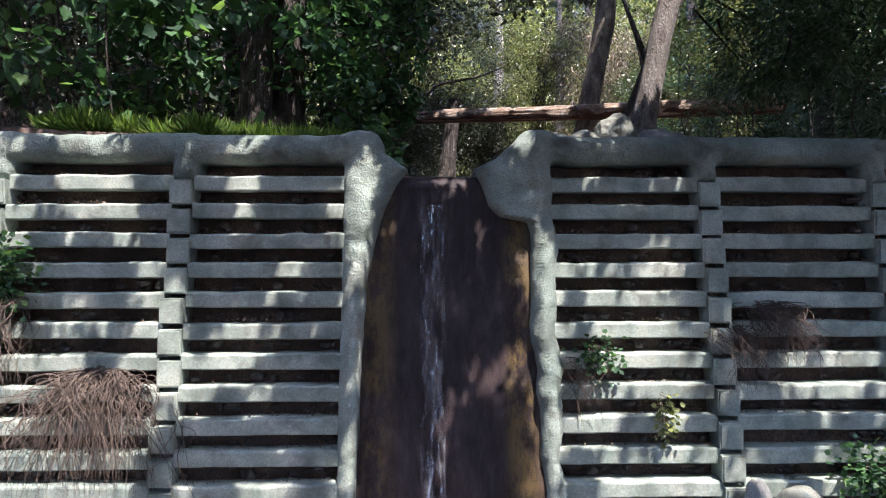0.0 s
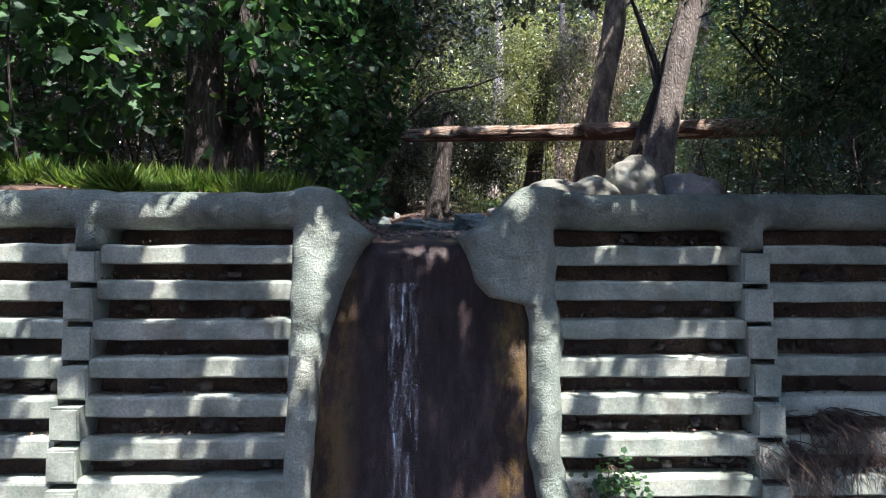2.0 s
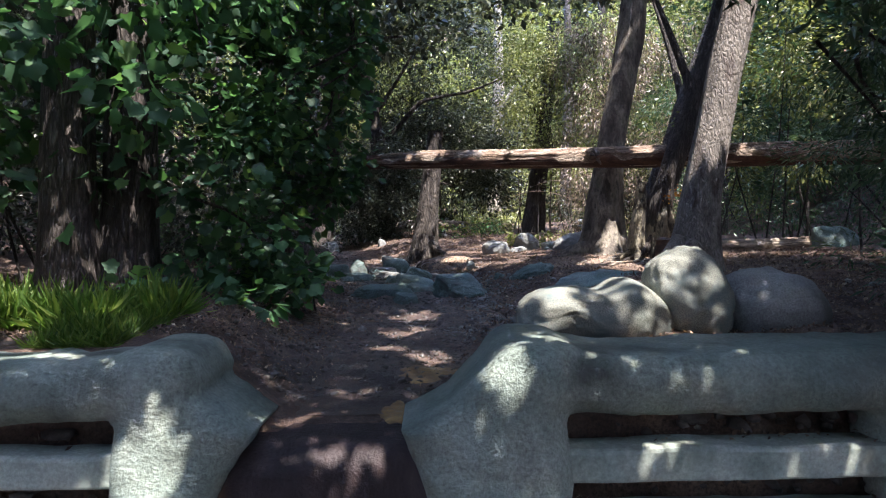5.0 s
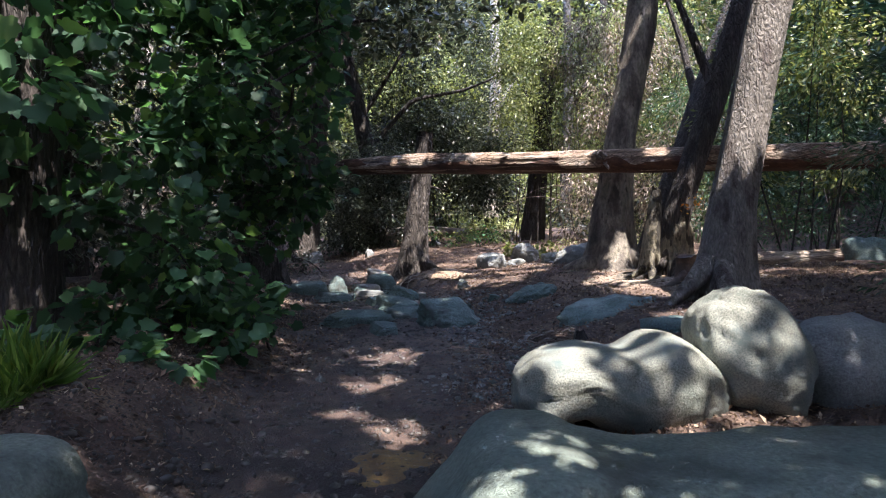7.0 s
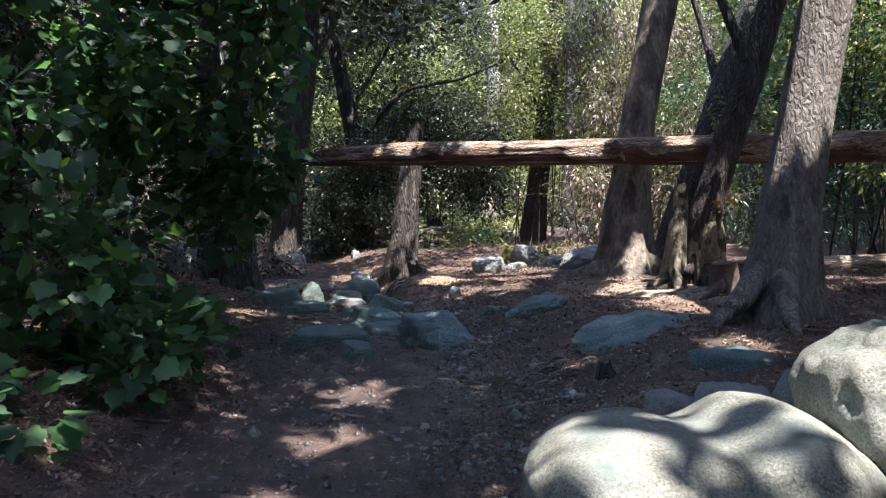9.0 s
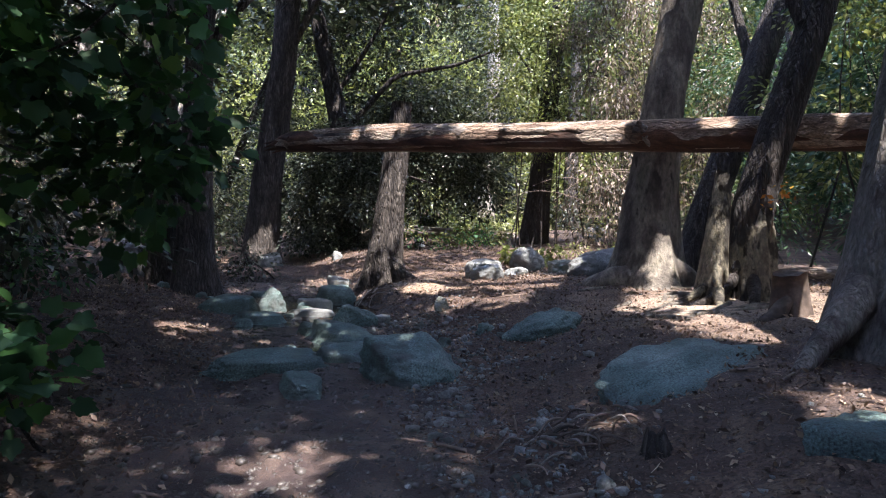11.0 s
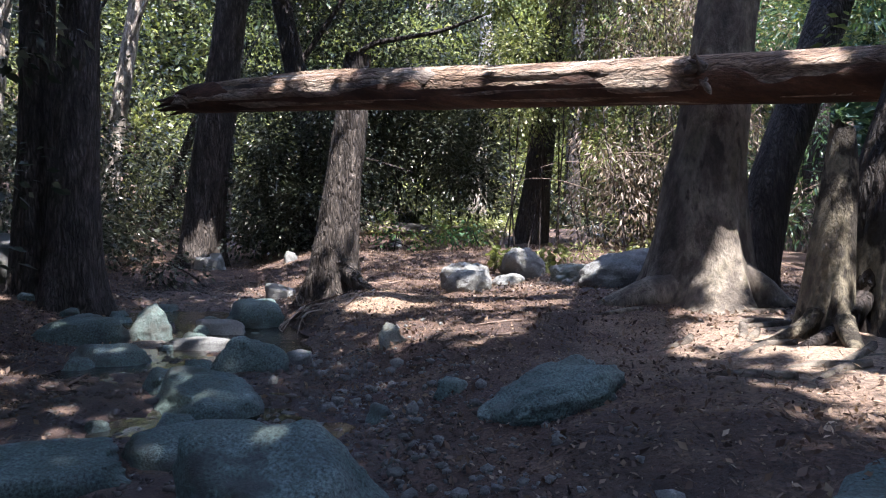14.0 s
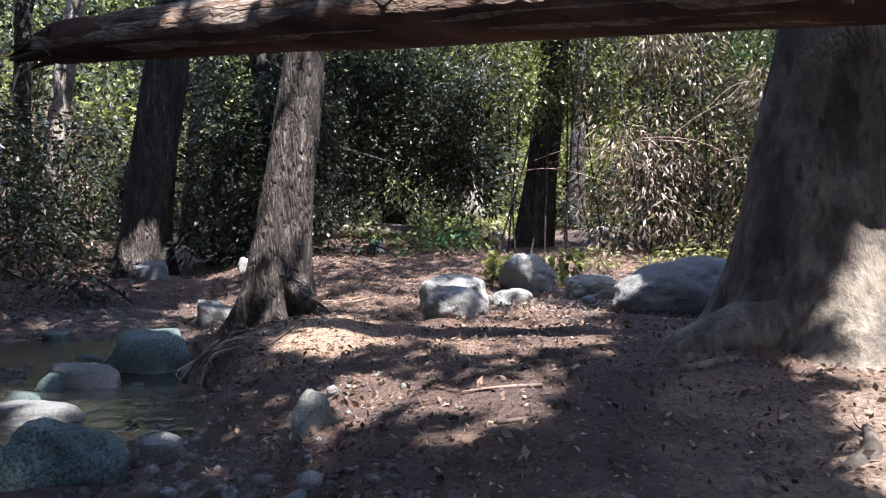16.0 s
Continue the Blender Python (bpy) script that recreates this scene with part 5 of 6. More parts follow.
FAR_GAPS = [(0.9, 8.9, 4.3, 0.28), (2.65, 9.4, 4.4, 0.4), (0.45, 10.2, 5.4, 0.22), (-0.7, 11.9, 4.3, 0.3), (-0.8, 13.9, 4.4, 0.4), (-2.4, 14.3, 5.0, 0.15), (1, 10.6, 4.3, 0.25), (1.6, 12, 4.4, 0.4), (2, 10.6, 4.4, 0.25), (2.2, 16.2, 5, 0.5), (4.9, 12.9, 4.9, 0.4)]
SUN_GAPS = WALL_GAPS + CREEK_GAPS + LOG_GAPS + TREE_GAPS + FAR_GAPS      # where the sun reaches: place, radius


def wall_dapple():
    """Leaves over the wall in dense patches with clear gaps, set out by where their shade falls."""
    r = np.random.default_rng(53)
    n = 75000
    x, y = r.uniform(-8, 7, n), r.uniform(-2.0, 1.15, n)
    high = (y + 1.914) / 0.598                           # the height on the wall that each one shades
    along = x + 0.243 * (high - 3)
    v = fbm(np.stack([x * 3.3 + y * 1.1, y * 3.3, x * 0 + 5], -1), 3, 54) + 0.35 * vnoise(np.stack([x * 0.9, y * 1.4, x * 0 + 9], -1), 57)
    rank = np.argsort(np.argsort(-v)) / n                # 0 in the thickest leaf, 1 in the clearest gap
    left = 0.33 + 0.14 * smooth(2.5, 3.1, high) - 0.12 * (1 - smooth(-2.9, -2.4, along))
    left = left + 0.5 * np.exp(-((along + 1.30) / 0.17) ** 2) * smooth(1.0, 1.5, high) * (1 - smooth(2.7, 3.1, high))
    right = 0.24 + 0.28 * smooth(1.7, 2.5, high)
    right = right + smooth(2.4, 2.8, along) * (0.26 + 0.36 * smooth(1.75, 2.4, high))
    share = np.where(along < -1, left, np.where(along > 0.85, right, 0.46))
    share = np.where((np.abs(along + 0.05) < 0.78 - 0.1 * smooth(2.4, 3.2, high)) & (high < 3.5), 0.9, share)
    share = share + 0.14 * smooth(3.45, 3.8, high) + 0.22 * smooth(0.9, 1.3, along) * smooth(3.3, 3.6, high)
    share = np.where((high > 4.05) & (along < 0.9), 0.3, share)
    k = rank < share
    foot = np.stack([x, y, x * 0 + 3], -1)[k]
    return foot + np.array(SUN) * ((4.7 + r.uniform(0, 0.8, (len(foot), 1))) / SUN.z)


def canopy():
    r = np.random.default_rng(50)
    s = np.array(SUN)
    c = cs(3000, (-16, -13, 10.0), (14, 19, 13.5), 50)
    foot = c - s * ((c[:, 2] - 4) / s[2])[:, None]
    fx, fy, chance = foot[:, 0], foot[:, 1], r.uniform(0, 1, len(c))
    gone = (fy > -2.2) & (fy < 0.9) & (fx < 2.7) & (fx > -8)              # over the wall: see below
    gone |= (fx < -1.7) & (fy > 0.4) & (fy < 6) & (chance < 0.5)           # over the vines
    gone |= (fx > 4.3) & (fy > 0.9) & (fy < 14) & ((fy < 6.8) | (fy > 9.4)) & (chance < 0.9)         # over the bay shrubs
    gone |= (fx > -1) & (fy > 12) & (chance < 0.72)                       # over the far path
    gone |= (fx > -0.5) & (fy > 17.5)
    gone |= (fx < -3.5) & (fy > 16.0) & (chance < 0.35)                    # over the wood beyond the grey trunks
    gone |= (fx > 3.2) & (fy > 11.5)                                      # over the dry vines
    gone |= (fy < -2.4) & (fx < 3) & (chance < 0.7)                       # open sky down the creek
    more = cs(180, (-3, -3, 10), (5, 8, 13), 57)
    fm = more - s * ((more[:, 2] - 4) / s[2])[:, None]
    more = more[(fm[:, 1] > 1.0) & (fm[:, 1] < 8) & (fm[:, 0] > -1.6) & (fm[:, 0] < 4)]
    low = np.array([0.0, 0.0, 3.9])
    extra = [cs(70, (2.5, -1.2, 0), (8, 3.4, 3), 151), cs(22, (-1.3, 0.3, 0), (1.0, 2.8, 3), 152), cs(62, (1.5, 3.2, 0), (4.8, 5.55, 3), 153), cs(12, (-1.6, 6.2, 0), (0.9, 9.4, 3), 154), cs(60, (-5, 5.6, 0), (-1.3, 12.5, 3), 155), cs(24, (-1.5, 15.5, 0), (3, 19, 3), 156), cs(44, (-5.5, 11.5, 0), (-1.0, 15.5, 3), 158), cs(13, (1.6, 5.5, 0), (3.0, 7.0, 3), 157)]
    extra = [e * (1, 1, 0) + low + s * ((6.8 + e[:, 2:3]) / s[2]) for e in extra]
    pts = clumps(np.concatenate([c[~gone], more] + extra), 0.95, 75, 51, 0.5)
    foot = pts - s * ((pts[:, 2] - 3) / s[2])[:, None]
    pts = pts[~((foot[:, 1] > -2) & (foot[:, 1] < 0.55) & (foot[:, 0] > -8) & ((foot[:, 0] < 2.55) | (foot[:, 1] < -0.75)))]
    trunks = [((1.5, 6.1, 4.2), (2.85, 7.6, 4.3), 9), ((3.38, 7.9, 5.75), (3.8, 8.1, 8.3), 14), ((2.98, 7.8, 4.6), (3.0, 7.85, 5.6), 5), ((4.0, 6.7, 5.35), (4.7, 6.8, 7.6), 13), ((3.4, 4.25, 4.3), (3.42, 4.25, 5.15), 5),
              ((-2.4, 14.4, 5.6), (-2.0, 14.4, 9), 10), ((-2.2, 9.75, 4.6), (-2.1, 9.8, 8.5), 12), ((4.8, 9.6, 5), (5.6, 9.8, 7.6), 8), ((3.3, 15.7, 5), (4, 15.8, 8), 8), ((4.15, 7.3, 6.0), (6.5, 6.5, 5.95), 11), ((-0.9, 9.2, 6.15), (-0.4, 9, 6.2), 3)]
    shade = np.concatenate([np.linspace(a, b, n) for a, b, n in trunks])
    shade = np.repeat(shade, 3, 0)
    shade = shade + s * (r.uniform(5.0, 7.0, (len(shade), 1)) / s[2])
    pts = np.concatenate([pts, clumps(shade, 0.40, 130, 61, 0.8)])
    spots = np.array([(3.5, 6.65, 4.45), (3.55, 6.65, 4.8), (3.55, 6.7, 5.2), (3.9, 6.6, 4.5), (3.9, 6.65, 4.85), (3.7, 6.6, 4.4), (3.95, 6.65, 5.1), (3.35, 6.6, 4.35)])
    spots = np.repeat(spots, 2, 0) + s * (r.uniform(4.0, 5.0, (16, 1)) / s[2]) + r.normal(size=(16, 3)) * 0.12
    flecks = clumps(spots, 0.16, 5, 63, 0.8)
    keep = np.ones(len(pts), bool)
    for x, y, z, rad in SUN_GAPS:
        d = pts - np.array((x, y, z))
        off = np.linalg.norm(d - (d @ s)[:, None] * s, axis=1)
        keep &= off > 1.2 * rad * (0.95 + 0.6 * vnoise(pts * 2.1, 77)) + 0.1
    over = wall_dapple()
    pts = np.concatenate([pts[keep], flecks, over])
    size = np.concatenate([np.full(len(pts) - len(over), 0.24), np.full(len(over), 0.14)])
    # a bay tree's boughs that shade the end of the wall
    f = cs(120, (2.5, 0, 2.6), (7, 0, 4.3), 57)
    f[:, 1] = face_y(f[:, 2])
    f = f + s * (r.uniform(2.6, 4.4, len(f)) / s[2])[:, None]
    f = np.concatenate([f[f[:, 2] > 5.75], cs(50, (3.15, -0.7, 5.9), (6.4, 1.0, 7.3), 59), cs(85, (3.3, -1.65, 5.6), (7.2, -0.3, 6.9), 64), cs(30, (4.4, 0.8, 5.2), (7, 3.0, 7.5), 60), cs(40, (2.4, 0.6, 6.5), (4.8, 2.0, 7.6), 62)])
    thing("bay_boughs", leaf_cloud("bay_boughs", clumps(f, 0.4, 110, 58, 0.6), 0.15, "slim", BAY_LEAF, 0.6, seed=59), "bay boughs with slender leaves hanging over the wall", "foliage", kind="stuff")
    thing("canopy", leaf_cloud("canopy", pts, size, "plain", DARK_LEAF, 0.3, seed=52), "high leafy canopy with gaps of sunlight", "foliage", kind="stuff")


canopy()


def grass():
    r = np.random.default_rng(60)
    n = 110000
    x, y = r.uniform(-4.6, -1.25, n), r.uniform(0.42, 1.5, n)
    keep = fbm(np.stack([x * 2, y * 2, x * 0], -1), 3, 5) > -0.2
    x, y = x[keep], y[keep]
    z = ground_z(x, y)
    thing("grass", leaf_cloud("grass", np.stack([x, y, z], -1), (0.06 + 0.26 * r.uniform(0, 1, len(x)) ** 1.7) * (0.5 + 0.7 * smooth(-0.3, 0.6, fbm(np.stack([x * 3, y * 3, x * 0], -1), 2, 8))) * 0.8, "blade", GRASS, up=(0, -0.05, 0.33), seed=61), "fresh green grass tufts behind the cap", "grass", kind="stuff")


grass()


def litter():
    r = np.random.default_rng(70)
    n = 300000
    x, y = r.uniform(-4, 6.5, n), 0.6 + 15 * r.uniform(0, 1, n) ** 1.2
    keep = np.abs(x - creek_x(y)) > r.uniform(0.2, 1.0, n)
    x, y = x[keep], y[keep]
    bare = np.hypot(x - 3.5, y - 6.3) < 0.8 + 0.4 * r.uniform(-1, 1, len(x))
    x, y = x[~bare], y[~bare]
    z = ground_z(x, y) + 0.008
    pts = np.stack([x, y, z], -1)
    thing("leaf_litter", leaf_cloud("leaf_litter", pts, 0.008 + 0.036 * r.uniform(0, 1, len(pts)) ** 3.5, "plain", LITTER, up=(0, 0, 0.1), seed=71), "scattered dry leaves on the earth", "leaf litter", kind="stuff")

    n = 9000
    x, y = r.uniform(-3, 6, n), 1.0 + 13 * r.uniform(0, 1, n) ** 1.2
    keep = np.abs(x - creek_x(y)) > r.uniform(0.2, 1.0, n)
    pts = np.stack([x, y, ground_z(x, y) + 0.01], -1)[keep]
    thing("twig_litter", leaf_cloud("twig_litter", pts, 0.05, "blade", LITTER, up=(0, 0, 0.05), seed=72), "fine dry twigs and needles on the earth", "leaf litter", kind="stuff")


litter()


def pebbles(name, label, pts, sizes, mat, seed):
    """Many small stones in one mesh."""
    r = np.random.default_rng(seed)
    bm = bmesh.new()
    bmesh.ops.create_icosphere(bm, subdivisions=1, radius=1)
    bv = np.array([w.co for w in bm.verts])
    bf = np.array([[w.index for w in f.verts] for f in bm.faces])
    bm.free()
    n = len(pts)
    sc = np.asarray(sizes)[:, None] * r.uniform(0.6, 1.25, (n, 3)) * (1, 1, 0.7)
    ang = r.uniform(0, 6.28, n)
    v = bv[None] * (1 + 0.28 * r.normal(size=(n, len(bv), 1)).clip(-1.2, 1.2)) * sc[:, None]
    c, s = np.cos(ang)[:, None], np.sin(ang)[:, None]
    v = np.stack([v[..., 0] * c - v[..., 1] * s, v[..., 0] * s + v[..., 1] * c, v[..., 2]], -1) + np.asarray(pts)[:, None]
    f = (bf[None] + (np.arange(n) * len(bv))[:, None, None]).reshape(-1, 3)
    return thing(name, mesh_of(name, v.reshape(-1, 3), f, mat, shade=False), label, "stones", kind="stuff")


def gravel():
    r = np.random.default_rng(80)
    n = 42000
    y = 0.8 + 12 * r.uniform(0, 1, n) ** 1.1
    x = creek_x(y) + r.normal(size=n) * 0.6
    size = 0.003 + 0.007 * r.uniform(0, 1, n) + 0.022 * r.uniform(0, 1, n) ** 16
    pebbles("gravel", "wet dark creek gravel", np.stack([x, y, ground_z(x, y) + size * 0.2], -1), size, WET_GRAVEL, 81)
    n = 170
    x, y = r.uniform(-1.5, 5.5, n), r.uniform(1.5, 14, n)
    size = 0.010 + 0.05 * r.uniform(0, 1, n) ** 5
    pebbles("loose_stones", "small grey stones strewn over the path", np.stack([x, y, ground_z(x, y) + size * 0.2], -1), size, GRANITE, 83)
    n = 2600
    y = r.uniform(2.2, 8.6, n)
    x = creek_x(y) + 0.95 + r.normal(size=n) * 0.32
    keep = fbm(np.stack([x * 2.2, y * 2.2, x * 0], -1), 3, 18) > 0.0
    x, y = x[keep], y[keep]
    size = 0.005 + 0.010 * r.uniform(0, 1, len(x)) + 0.03 * r.uniform(0, 1, len(x)) ** 9
    pebbles("dry_gravel", "pale dry gravel along the edge of the creek", np.stack([x, y, ground_z(x, y) + size * 0.25], -1), size, GRANITE, 84)
    # rubble showing between the beams
    n = 1900
    x = np.where(r.uniform(0, 1, n) < 0.5, r.uniform(-6.5, -1, n), r.uniform(1, 6.5, n))
    row = r.integers(0, 12, n)
    z = 3.6 - PITCH * row + r.uniform(0.0, 0.06, n)
    size = 0.02 + 0.05 * r.uniform(0, 1, n) ** 2.5
    yy = face_y(z) + r.uniform(0.19, 0.33, n)
    pebbles("rubble", "rubble and earth filling the gaps of the wall", np.stack([x, yy, z + size * 0.4], -1), size, RUBBLE, 85)


gravel()


# ---- things on the wall ----
def strand(points, r0, r1):
    return tube(points, np.linspace(r0, r1, len(points)), 4, 0.06, 0, 0.0, 0)


def root_mat(label, x, z, wide, drop, n, seed):
    """A domed thatch of dry roots: it springs from a gap, bulges out and hangs over the beams below."""
    r = np.random.default_rng(seed)
    pieces = []
    for _ in range(n):
        u = r.normal() * 0.28
        top = z + 0.05 - 0.9 * u * u * wide
        p = np.array([x + u * wide, 0.0, top + r.uniform(-0.10, 0.02)])
        p[1] = float(face_y(p[2])) + 0.10
        reach = r.uniform(0.3, 1.0)
        out = 0.05 + 0.17 * r.uniform(0, 1) * math.exp(-2 * u * u)
        lean = u * 0.5 + r.normal() * 0.42
        pts, curl = [], r.normal(size=2) * 0.15
        for t in np.linspace(0, 1, 8):
            zz = p[2] + 0.10 * math.sin(min(t * 4, 3.14)) * r.uniform(0.6, 1.2) - drop * reach * t ** 1.4
            yy = float(face_y(zz)) - 0.02 - out * math.sin(min(t * 2.6, 2.0)) + (0.12 if t == 0 else 0)
            pts.append((p[0] + lean * wide * t ** 0.8 * 0.6 + curl[0] * math.sin(5 * t) + r.normal() * 0.012, yy + curl[1] * t, zz))
        pieces.append(strand(pts, 0.0042, 0.0012))
    v, f = joined(pieces)
    return thing("root_mat", mesh_of("root_mat", v, f, ROOT), label, "dry roots", kind="stuff")


root_mat("dry brown root tangle spilling over the beams", -3.37, 1.66, 0.9, 1.0, 420, 401)
root_mat("dry root tangle below a green shrub", -4.45, 2.35, 0.45, 0.9, 150, 402)
root_mat("dry brown roots hanging from a gap", 3.2, 2.26, 0.42, 0.55, 150, 403)
root_mat("dry brown roots beside the header beams", 2.78, 2.02, 0.3, 0.55, 90, 404)
root_mat("thin dry roots below a small plant", 1.25, 1.75, 0.18, 0.6, 30, 405)


def wall_plant(label, x, z, n, leaf, mat, seed, spread, shape="lobed", fall=0.0):
    r = np.random.default_rng(seed)
    y = float(face_y(z))
    ob = thing("wall_plant", None, label, "plant", pose(x, y, z))
    pts = r.normal(size=(n, 3)) * (spread, 0.06, spread * 0.8)
    pts[:, 1] = -np.abs(pts[:, 1]) - 0.04
    pts[:, 2] -= fall * r.uniform(0, 1, n) ** 0.8
    pts[:, 1] -= BATTER * -pts[:, 2] * 0.9 + 0.01
    child("foliage", leaf_cloud("foliage", pts, leaf, shape, mat, 0.4, seed=seed), ob)
    for k in range(4):
        p = pts[r.integers(0, n)]
        child("stem", mesh_of("stem", *strand([(0, 0.12, -0.02), tuple(p * 0.5 + (0, -0.02, 0.03)), tuple(p)], 0.006, 0.003), TWIG), ob)


wall_plant("bushy green shrub rooted between the beams", -4.45, 2.72, 700, 0.055, VINE_LEAF, 411, 0.20, fall=0.25)
wall_plant("small green plant growing from a gap", 1.42, 1.92, 150, 0.045, VINE_LEAF, 412, 0.10, fall=0.15)
wall_plant("bright yellow-green plant hanging from a gap", 2.02, 1.46, 130, 0.042, SUNNY_LEAF, 413, 0.06, fall=0.36)
wall_plant("green plant at the foot of the wall", 3.95, 0.75, 260, 0.055, VINE_LEAF, 414, 0.16)
rock("pale boulder lying at the foot of the wall", 3.15, -0.85, 0.42, 0.32, 0.24, 0.30, 420, PALE_STONE, name="stone", group="stones at the wall", rough=0.08, edge=6)
rock("brown stone at the foot of the wall", 2.8, -0.8, 0.45, 0.16, 0.14, 0.28, 421, GRANITE, name="stone", group="stones at the wall", rough=0.08, edge=8, slope=0.5)

def break_top(ob, depth, seed):
    """A jagged, hollowed top on a stump's trunk."""
    for o in ob.children:
        if o.name.startswith("trunk"):
            me = o.data
            v = np.array([w.co for w in me.vertices])
            n = len(v) - 2
            top = v[n + 1, 2]
            a = np.arctan2(v[:n, 1] - v[n + 1, 1], v[:n, 0] - v[n + 1, 0])
            near = smooth(top - 0.12, top, v[:n, 2])
            v[:n, 2] += near * depth * fbm(np.stack([np.cos(a) * 1.3, np.sin(a) * 1.3, a * 0], -1), 3, seed) * 1.2
            v[n + 1, 2] -= depth
            me.vertices.foreach_set("co", v.astype(np.float32).ravel())
            me.update()


break_top(mossy_stump, 0.04, 3)
stub = tree("tree_stump", "small dark stub among twisted roots", [(1.80, 3.42, G(1.8, 3.42) - 0.08), (1.81, 3.43, G(1.8, 3.42) + 0.02), (1.80, 3.44, G(1.8, 3.42) + 0.07)], [0.05, 0.04, 0.03], BARK, 436, flare=0.6)
break_top(stub, 0.03, 6)

# a low broken stump on the lit ground
stump = tree("tree_stump", "low brown broken stump with a root", [(3.5, 5.5, G(3.5, 5.5) - 0.1), (3.5, 5.5, 4.40), (3.48, 5.48, 4.60)], [0.12, 0.105, 0.095], ROOT, 431, flare=0.45,
     roots=[([(3.5, 5.48, 4.5), (3.40, 5.42, 4.34), (3.25, 5.36, 4.26), (3.0, 5.32, 4.18)], [0.04, 0.06, 0.045, 0.02])])
break_top(stump, 0.012, 5)


def roots_on_ground():
    """Surface roots and sticks between the trees."""
    r = np.random.default_rng(440)
    for k in range(16):
        x, y = r.uniform(2.7, 3.7), r.uniform(5.9, 7.6)
        a = r.uniform(2.4, 4.4)
        pts = []
        for s in range(5):
            px, py = x + math.cos(a) * s * 0.13 + r.normal() * 0.02, y + math.sin(a) * s * 0.10 + r.normal() * 0.03
            pts.append((px, py, G(px, py) + 0.015 - 0.01 * s))
        thing("root", mesh_of("root", *tube(pts, [0.016, 0.026, 0.024, 0.018, 0.008], 8, 0.04, 0, 0.12, 440 + k), SMOOTH_BARK), "gnarled surface root in the pale earth", "root", group="surface roots")
    for k in range(30):
        x, y = 1.62 + r.normal() * 0.17, 3.85 + r.normal() * 0.18
        a = r.uniform(0, 6.28)
        pts = []
        for s in range(6):
            px, py = x + math.cos(a) * s * 0.038 + r.normal() * 0.012, y + math.sin(a) * s * 0.038 + r.normal() * 0.012
            pts.append((px, py, G(px, py) + 0.03 * math.sin(s * 0.7) + 0.01))
        thing("root", mesh_of("root", *tube(pts, [0.003, 0.005, 0.007, 0.006, 0.004, 0.002], 7, 0.02, 0, 0.2, 460 + k), (TWIG, GREY_BARK, ROOT)[k % 3]), "twisted bare root beside the creek", "root", group="surface roots")
    for k in range(46):
        x, y = r.uniform(-1.5, 5), r.uniform(1.6, 12)
        a, ln = r.uniform(0, 6.28), r.uniform(0.12, 0.45)
        p0, p1 = (x, y), (x + math.cos(a) * ln, y + math.sin(a) * ln)
        pm = ((p0[0] + p1[0]) / 2 + 0.02, (p0[1] + p1[1]) / 2)
        pts = [(q[0], q[1], G(*q) + 0.015) for q in (p0, pm, p1)]
        thing("stick", mesh_of("stick", *tube(pts, [0.009, 0.008, 0.004], 5, 0.08, 0, 0.05, k), TWIG), "dry broken stick lying on the litter", "stick", group="sticks on the ground")

    for k in range(18):                                  # roots laid bare where the bank is undercut
        x, y = 0.02 + 0.22 * r.uniform() + r.normal() * 0.02, 8.9 + r.normal() * 0.07
        z = G(x + 0.25, y + 0.1)
        pts = [(x + 0.2, y + 0.12, z + 0.005), (x + 0.08, y, z - 0.01), (x + 0.02 + r.normal() * 0.03, y - 0.06, z - 0.09), (x + r.normal() * 0.05, y - 0.08, z - 0.12 - 0.14 * r.uniform())]
        thing("root", mesh_of("root", *tube(pts, [0.006, 0.009, 0.006, 0.002], 6, 0.03, 0, 0.1, 480 + k), (ROOT, PALE_TWIG)[k % 2]), "bare root hanging from the undercut bank", "root", group="surface roots")


roots_on_ground()


# fallen pale log and boulder in the shade beyond the leaning tree
thing("fallen_log", mesh_of("fallen_log", *tube([(4.9, 8.3, 4.42), (5.8, 8.2, 4.46), (6.9, 8.1, 4.5)], [0.12, 0.13, 0.12], 16, 0.06, 0, 0.08, 470), LOG_WOOD), "short pale log lying on the earth under the bay shrubs", "log")
rock("blue-grey boulder beside the pale log", 7.3, 8.0, 4.55, 0.42, 0.32, 0.26, 471, CREEK_STONE, name="stone", group="stones under the trees", edge=6)


def bare_twigs():
    """Bare pale branches arching out of the dry vines."""
    r = np.random.default_rng(480)
    for k in range(16):
        x, z = r.uniform(3.9, 6.8), r.uniform(5.0, 7.5)
        y = 13.2 + r.normal() * 0.15
        a, ln = r.uniform(-0.5, 0.5) + (math.pi if k % 2 else 0), r.uniform(0.8, 1.8)
        pts = [(x + math.cos(a) * ln * s, y - 0.25 * s, z + math.sin(a) * ln * s + 0.35 * math.sin(s * 2.6)) for s in np.linspace(0, 1, 6)]
        thing("bare_branch", mesh_of("bare_branch", *tube(pts, [0.007, 0.007, 0.006, 0.005, 0.004, 0.002], 5, 0.1, 0, 0.05, k), TWIG), "bare pale branch arching out of the dry vines", "branch", group="bare branches")


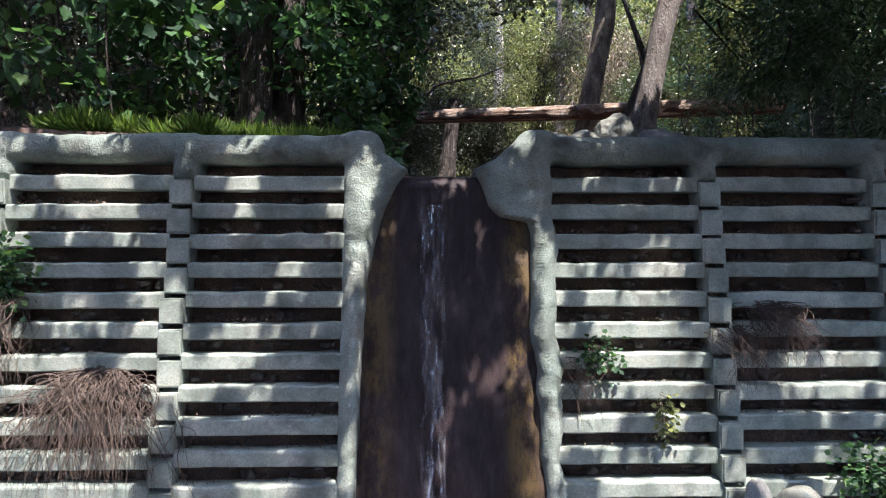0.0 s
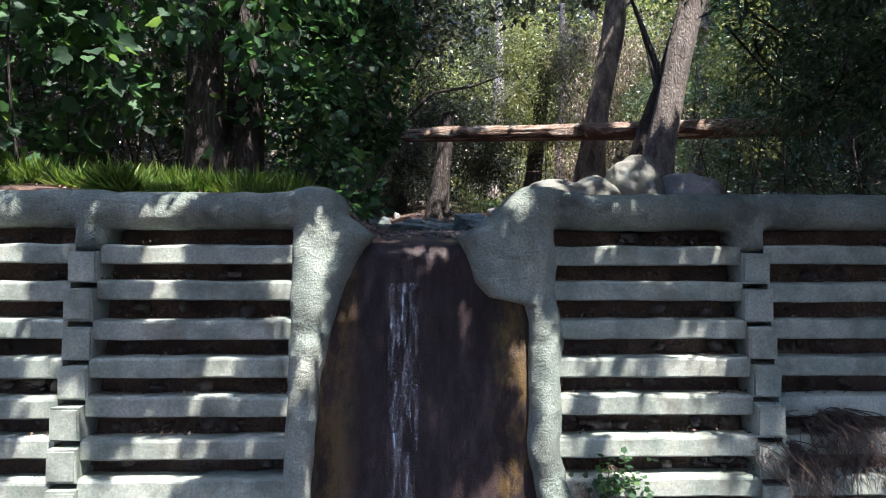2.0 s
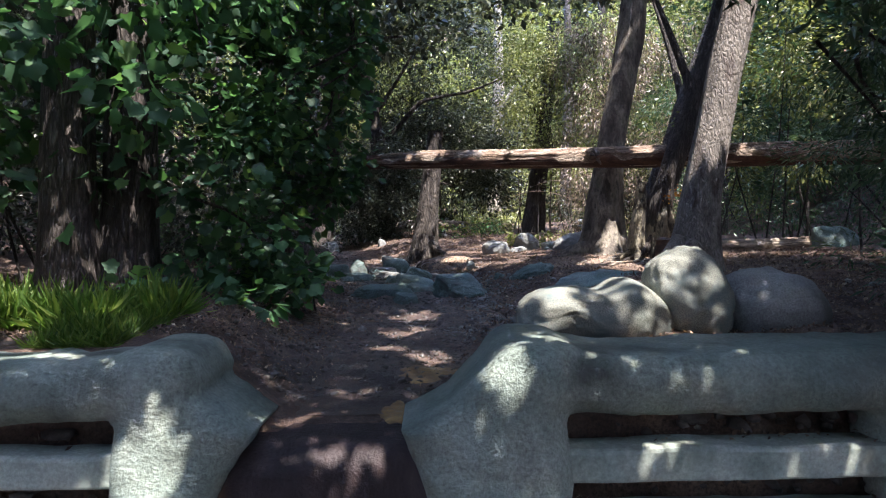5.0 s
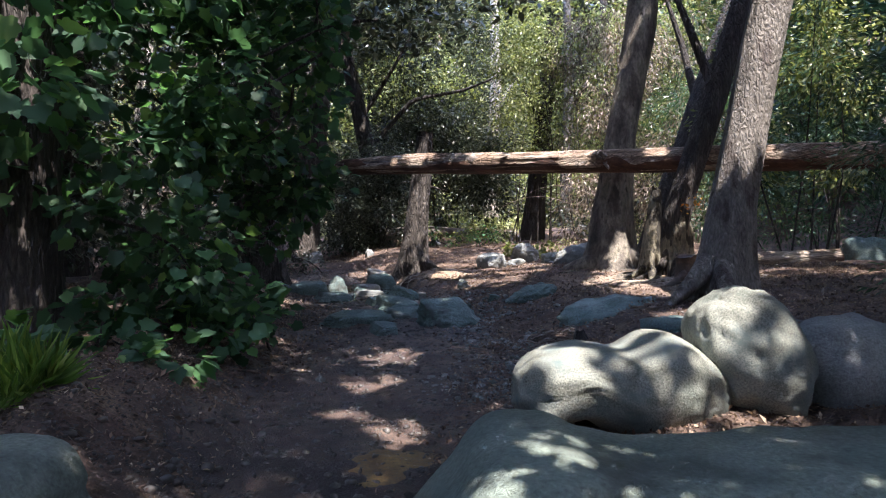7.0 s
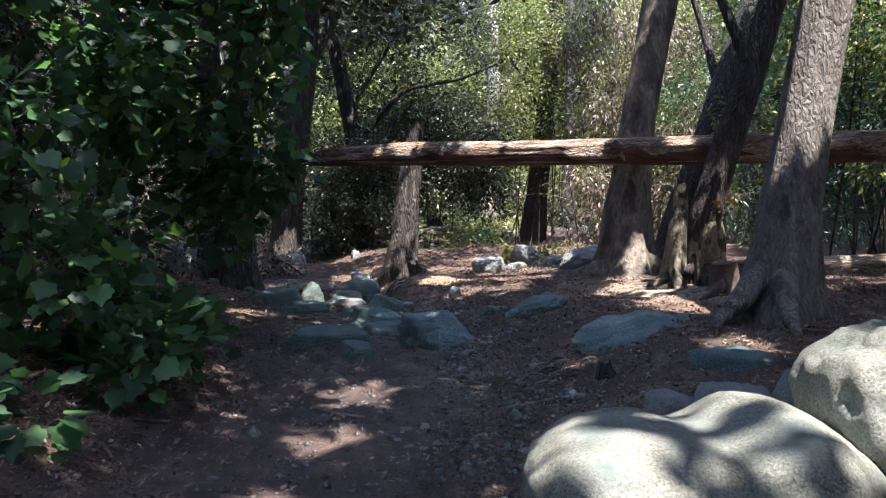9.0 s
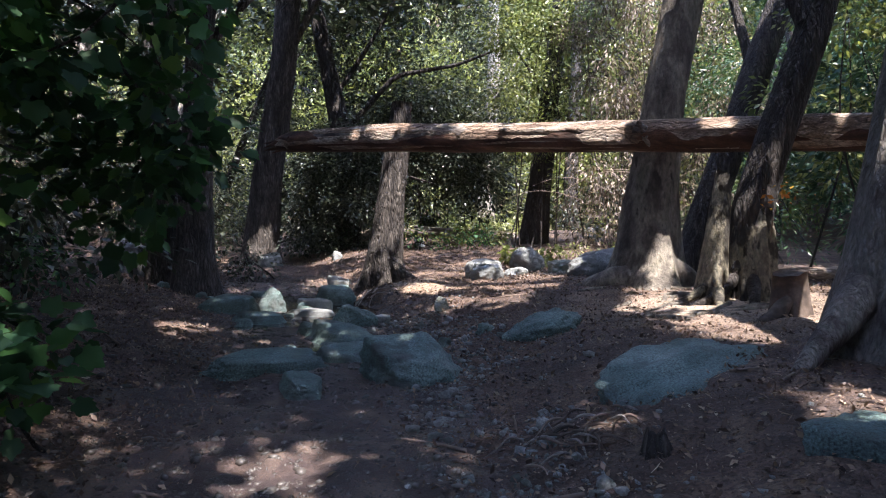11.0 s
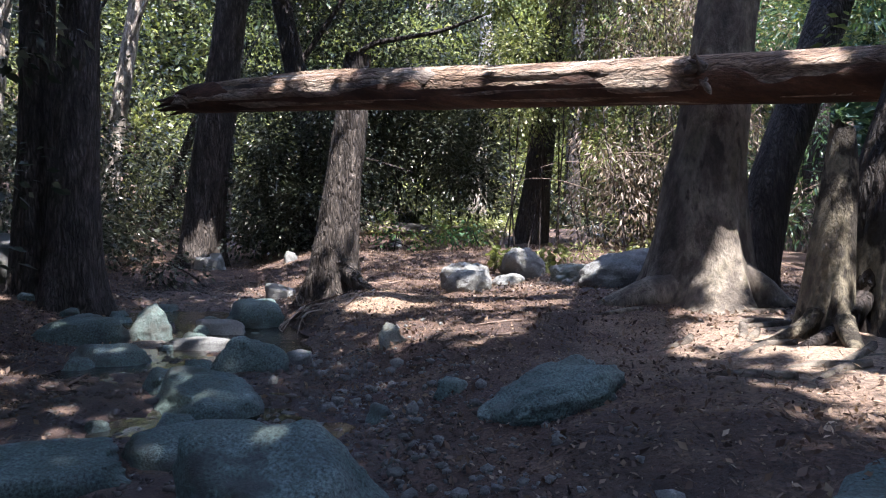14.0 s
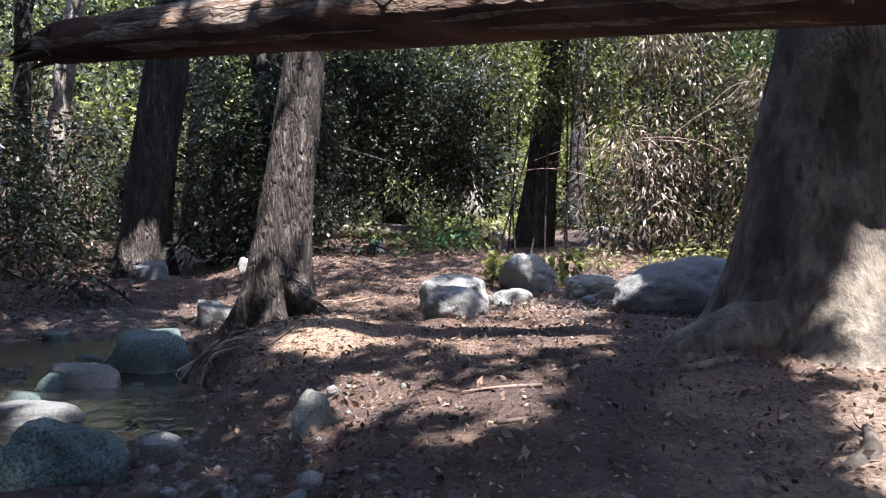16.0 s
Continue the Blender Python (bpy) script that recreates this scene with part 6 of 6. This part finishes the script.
bare_twigs()
sprig = thing("climbing_sprig", None, "orange leaves of a climbing plant on a dark trunk", "plant", pose(3.98, 6.62, 5.25))
r_ = np.random.default_rng(495)
child("foliage", leaf_cloud("foliage", r_.normal(size=(26, 3)) * (0.09, 0.03, 0.06) + (0.03, -0.06, 0.02), 0.06, "plain", ORANGE_LEAF, 0.3, seed=496), sprig)
child("stem", mesh_of("stem", *strand([(0.0, 0.06, -0.5), (-0.03, -0.03, -0.2), (0.03, -0.05, 0.02)], 0.007, 0.003), TWIG), sprig)


def beam_litter():
    """Leaf bits and crumbs lying on the beams."""
    r = np.random.default_rng(490)
    n = 5200
    x = np.where(r.uniform(0, 1, n) < 0.5, r.uniform(-6, -1.05, n), r.uniform(1.05, 6, n))
    row = r.integers(0, 12, n)
    keep = fbm(np.stack([x * 2.5, row * 7.0, row * 0.0], -1), 2, 6) > 0.05
    x, row = x[keep], row[keep]
    z = 3.6 - PITCH * row + 0.012
    pts = np.stack([x, face_y(z) + r.uniform(0.04, 0.2, len(x)), z], -1)
    thing("beam_litter", leaf_cloud("beam_litter", pts, 0.035, "plain", LITTER, up=(0, 0, 0.15), seed=491), "dry leaf crumbs lying on the wall's beams", "leaf litter", kind="stuff")


beam_litter()


def sediment(label, x, y, wide, deep, seed):
    """Ochre silt lying on the creek bed."""
    u, w = np.meshgrid(np.linspace(0, 1, 9), np.linspace(0, 2 * np.pi, 40, endpoint=False), indexing="ij")
    r = u * (1 + 0.35 * fbm(np.stack([np.cos(w) * 1.5, np.sin(w) * 1.5, w * 0 + seed], -1).reshape(-1, 3), 3, seed).reshape(w.shape))
    X, Y = x + wide * r * np.cos(w), y + deep * r * np.sin(w)
    Z = np.maximum(ground_z(X, Y), bed_z(Y)) + 0.014 * (1 - u ** 4) - 0.004
    thing("silt", mesh_of("silt", np.stack([X, Y, Z], -1).reshape(-1, 3), grid_faces(9, 40, True)[:, ::-1], SILT), label, "sediment", group="silt patches")


sediment("ochre silt on the spillway lip", 0.22, 0.55, 0.11, 0.18, 1)
sediment("ochre silt in the shallow creek", 0.40, 1.35, 0.24, 0.28, 2)
sediment("yellowish silt beside the creek stones", -0.05, 7.75, 0.2, 0.07, 3)
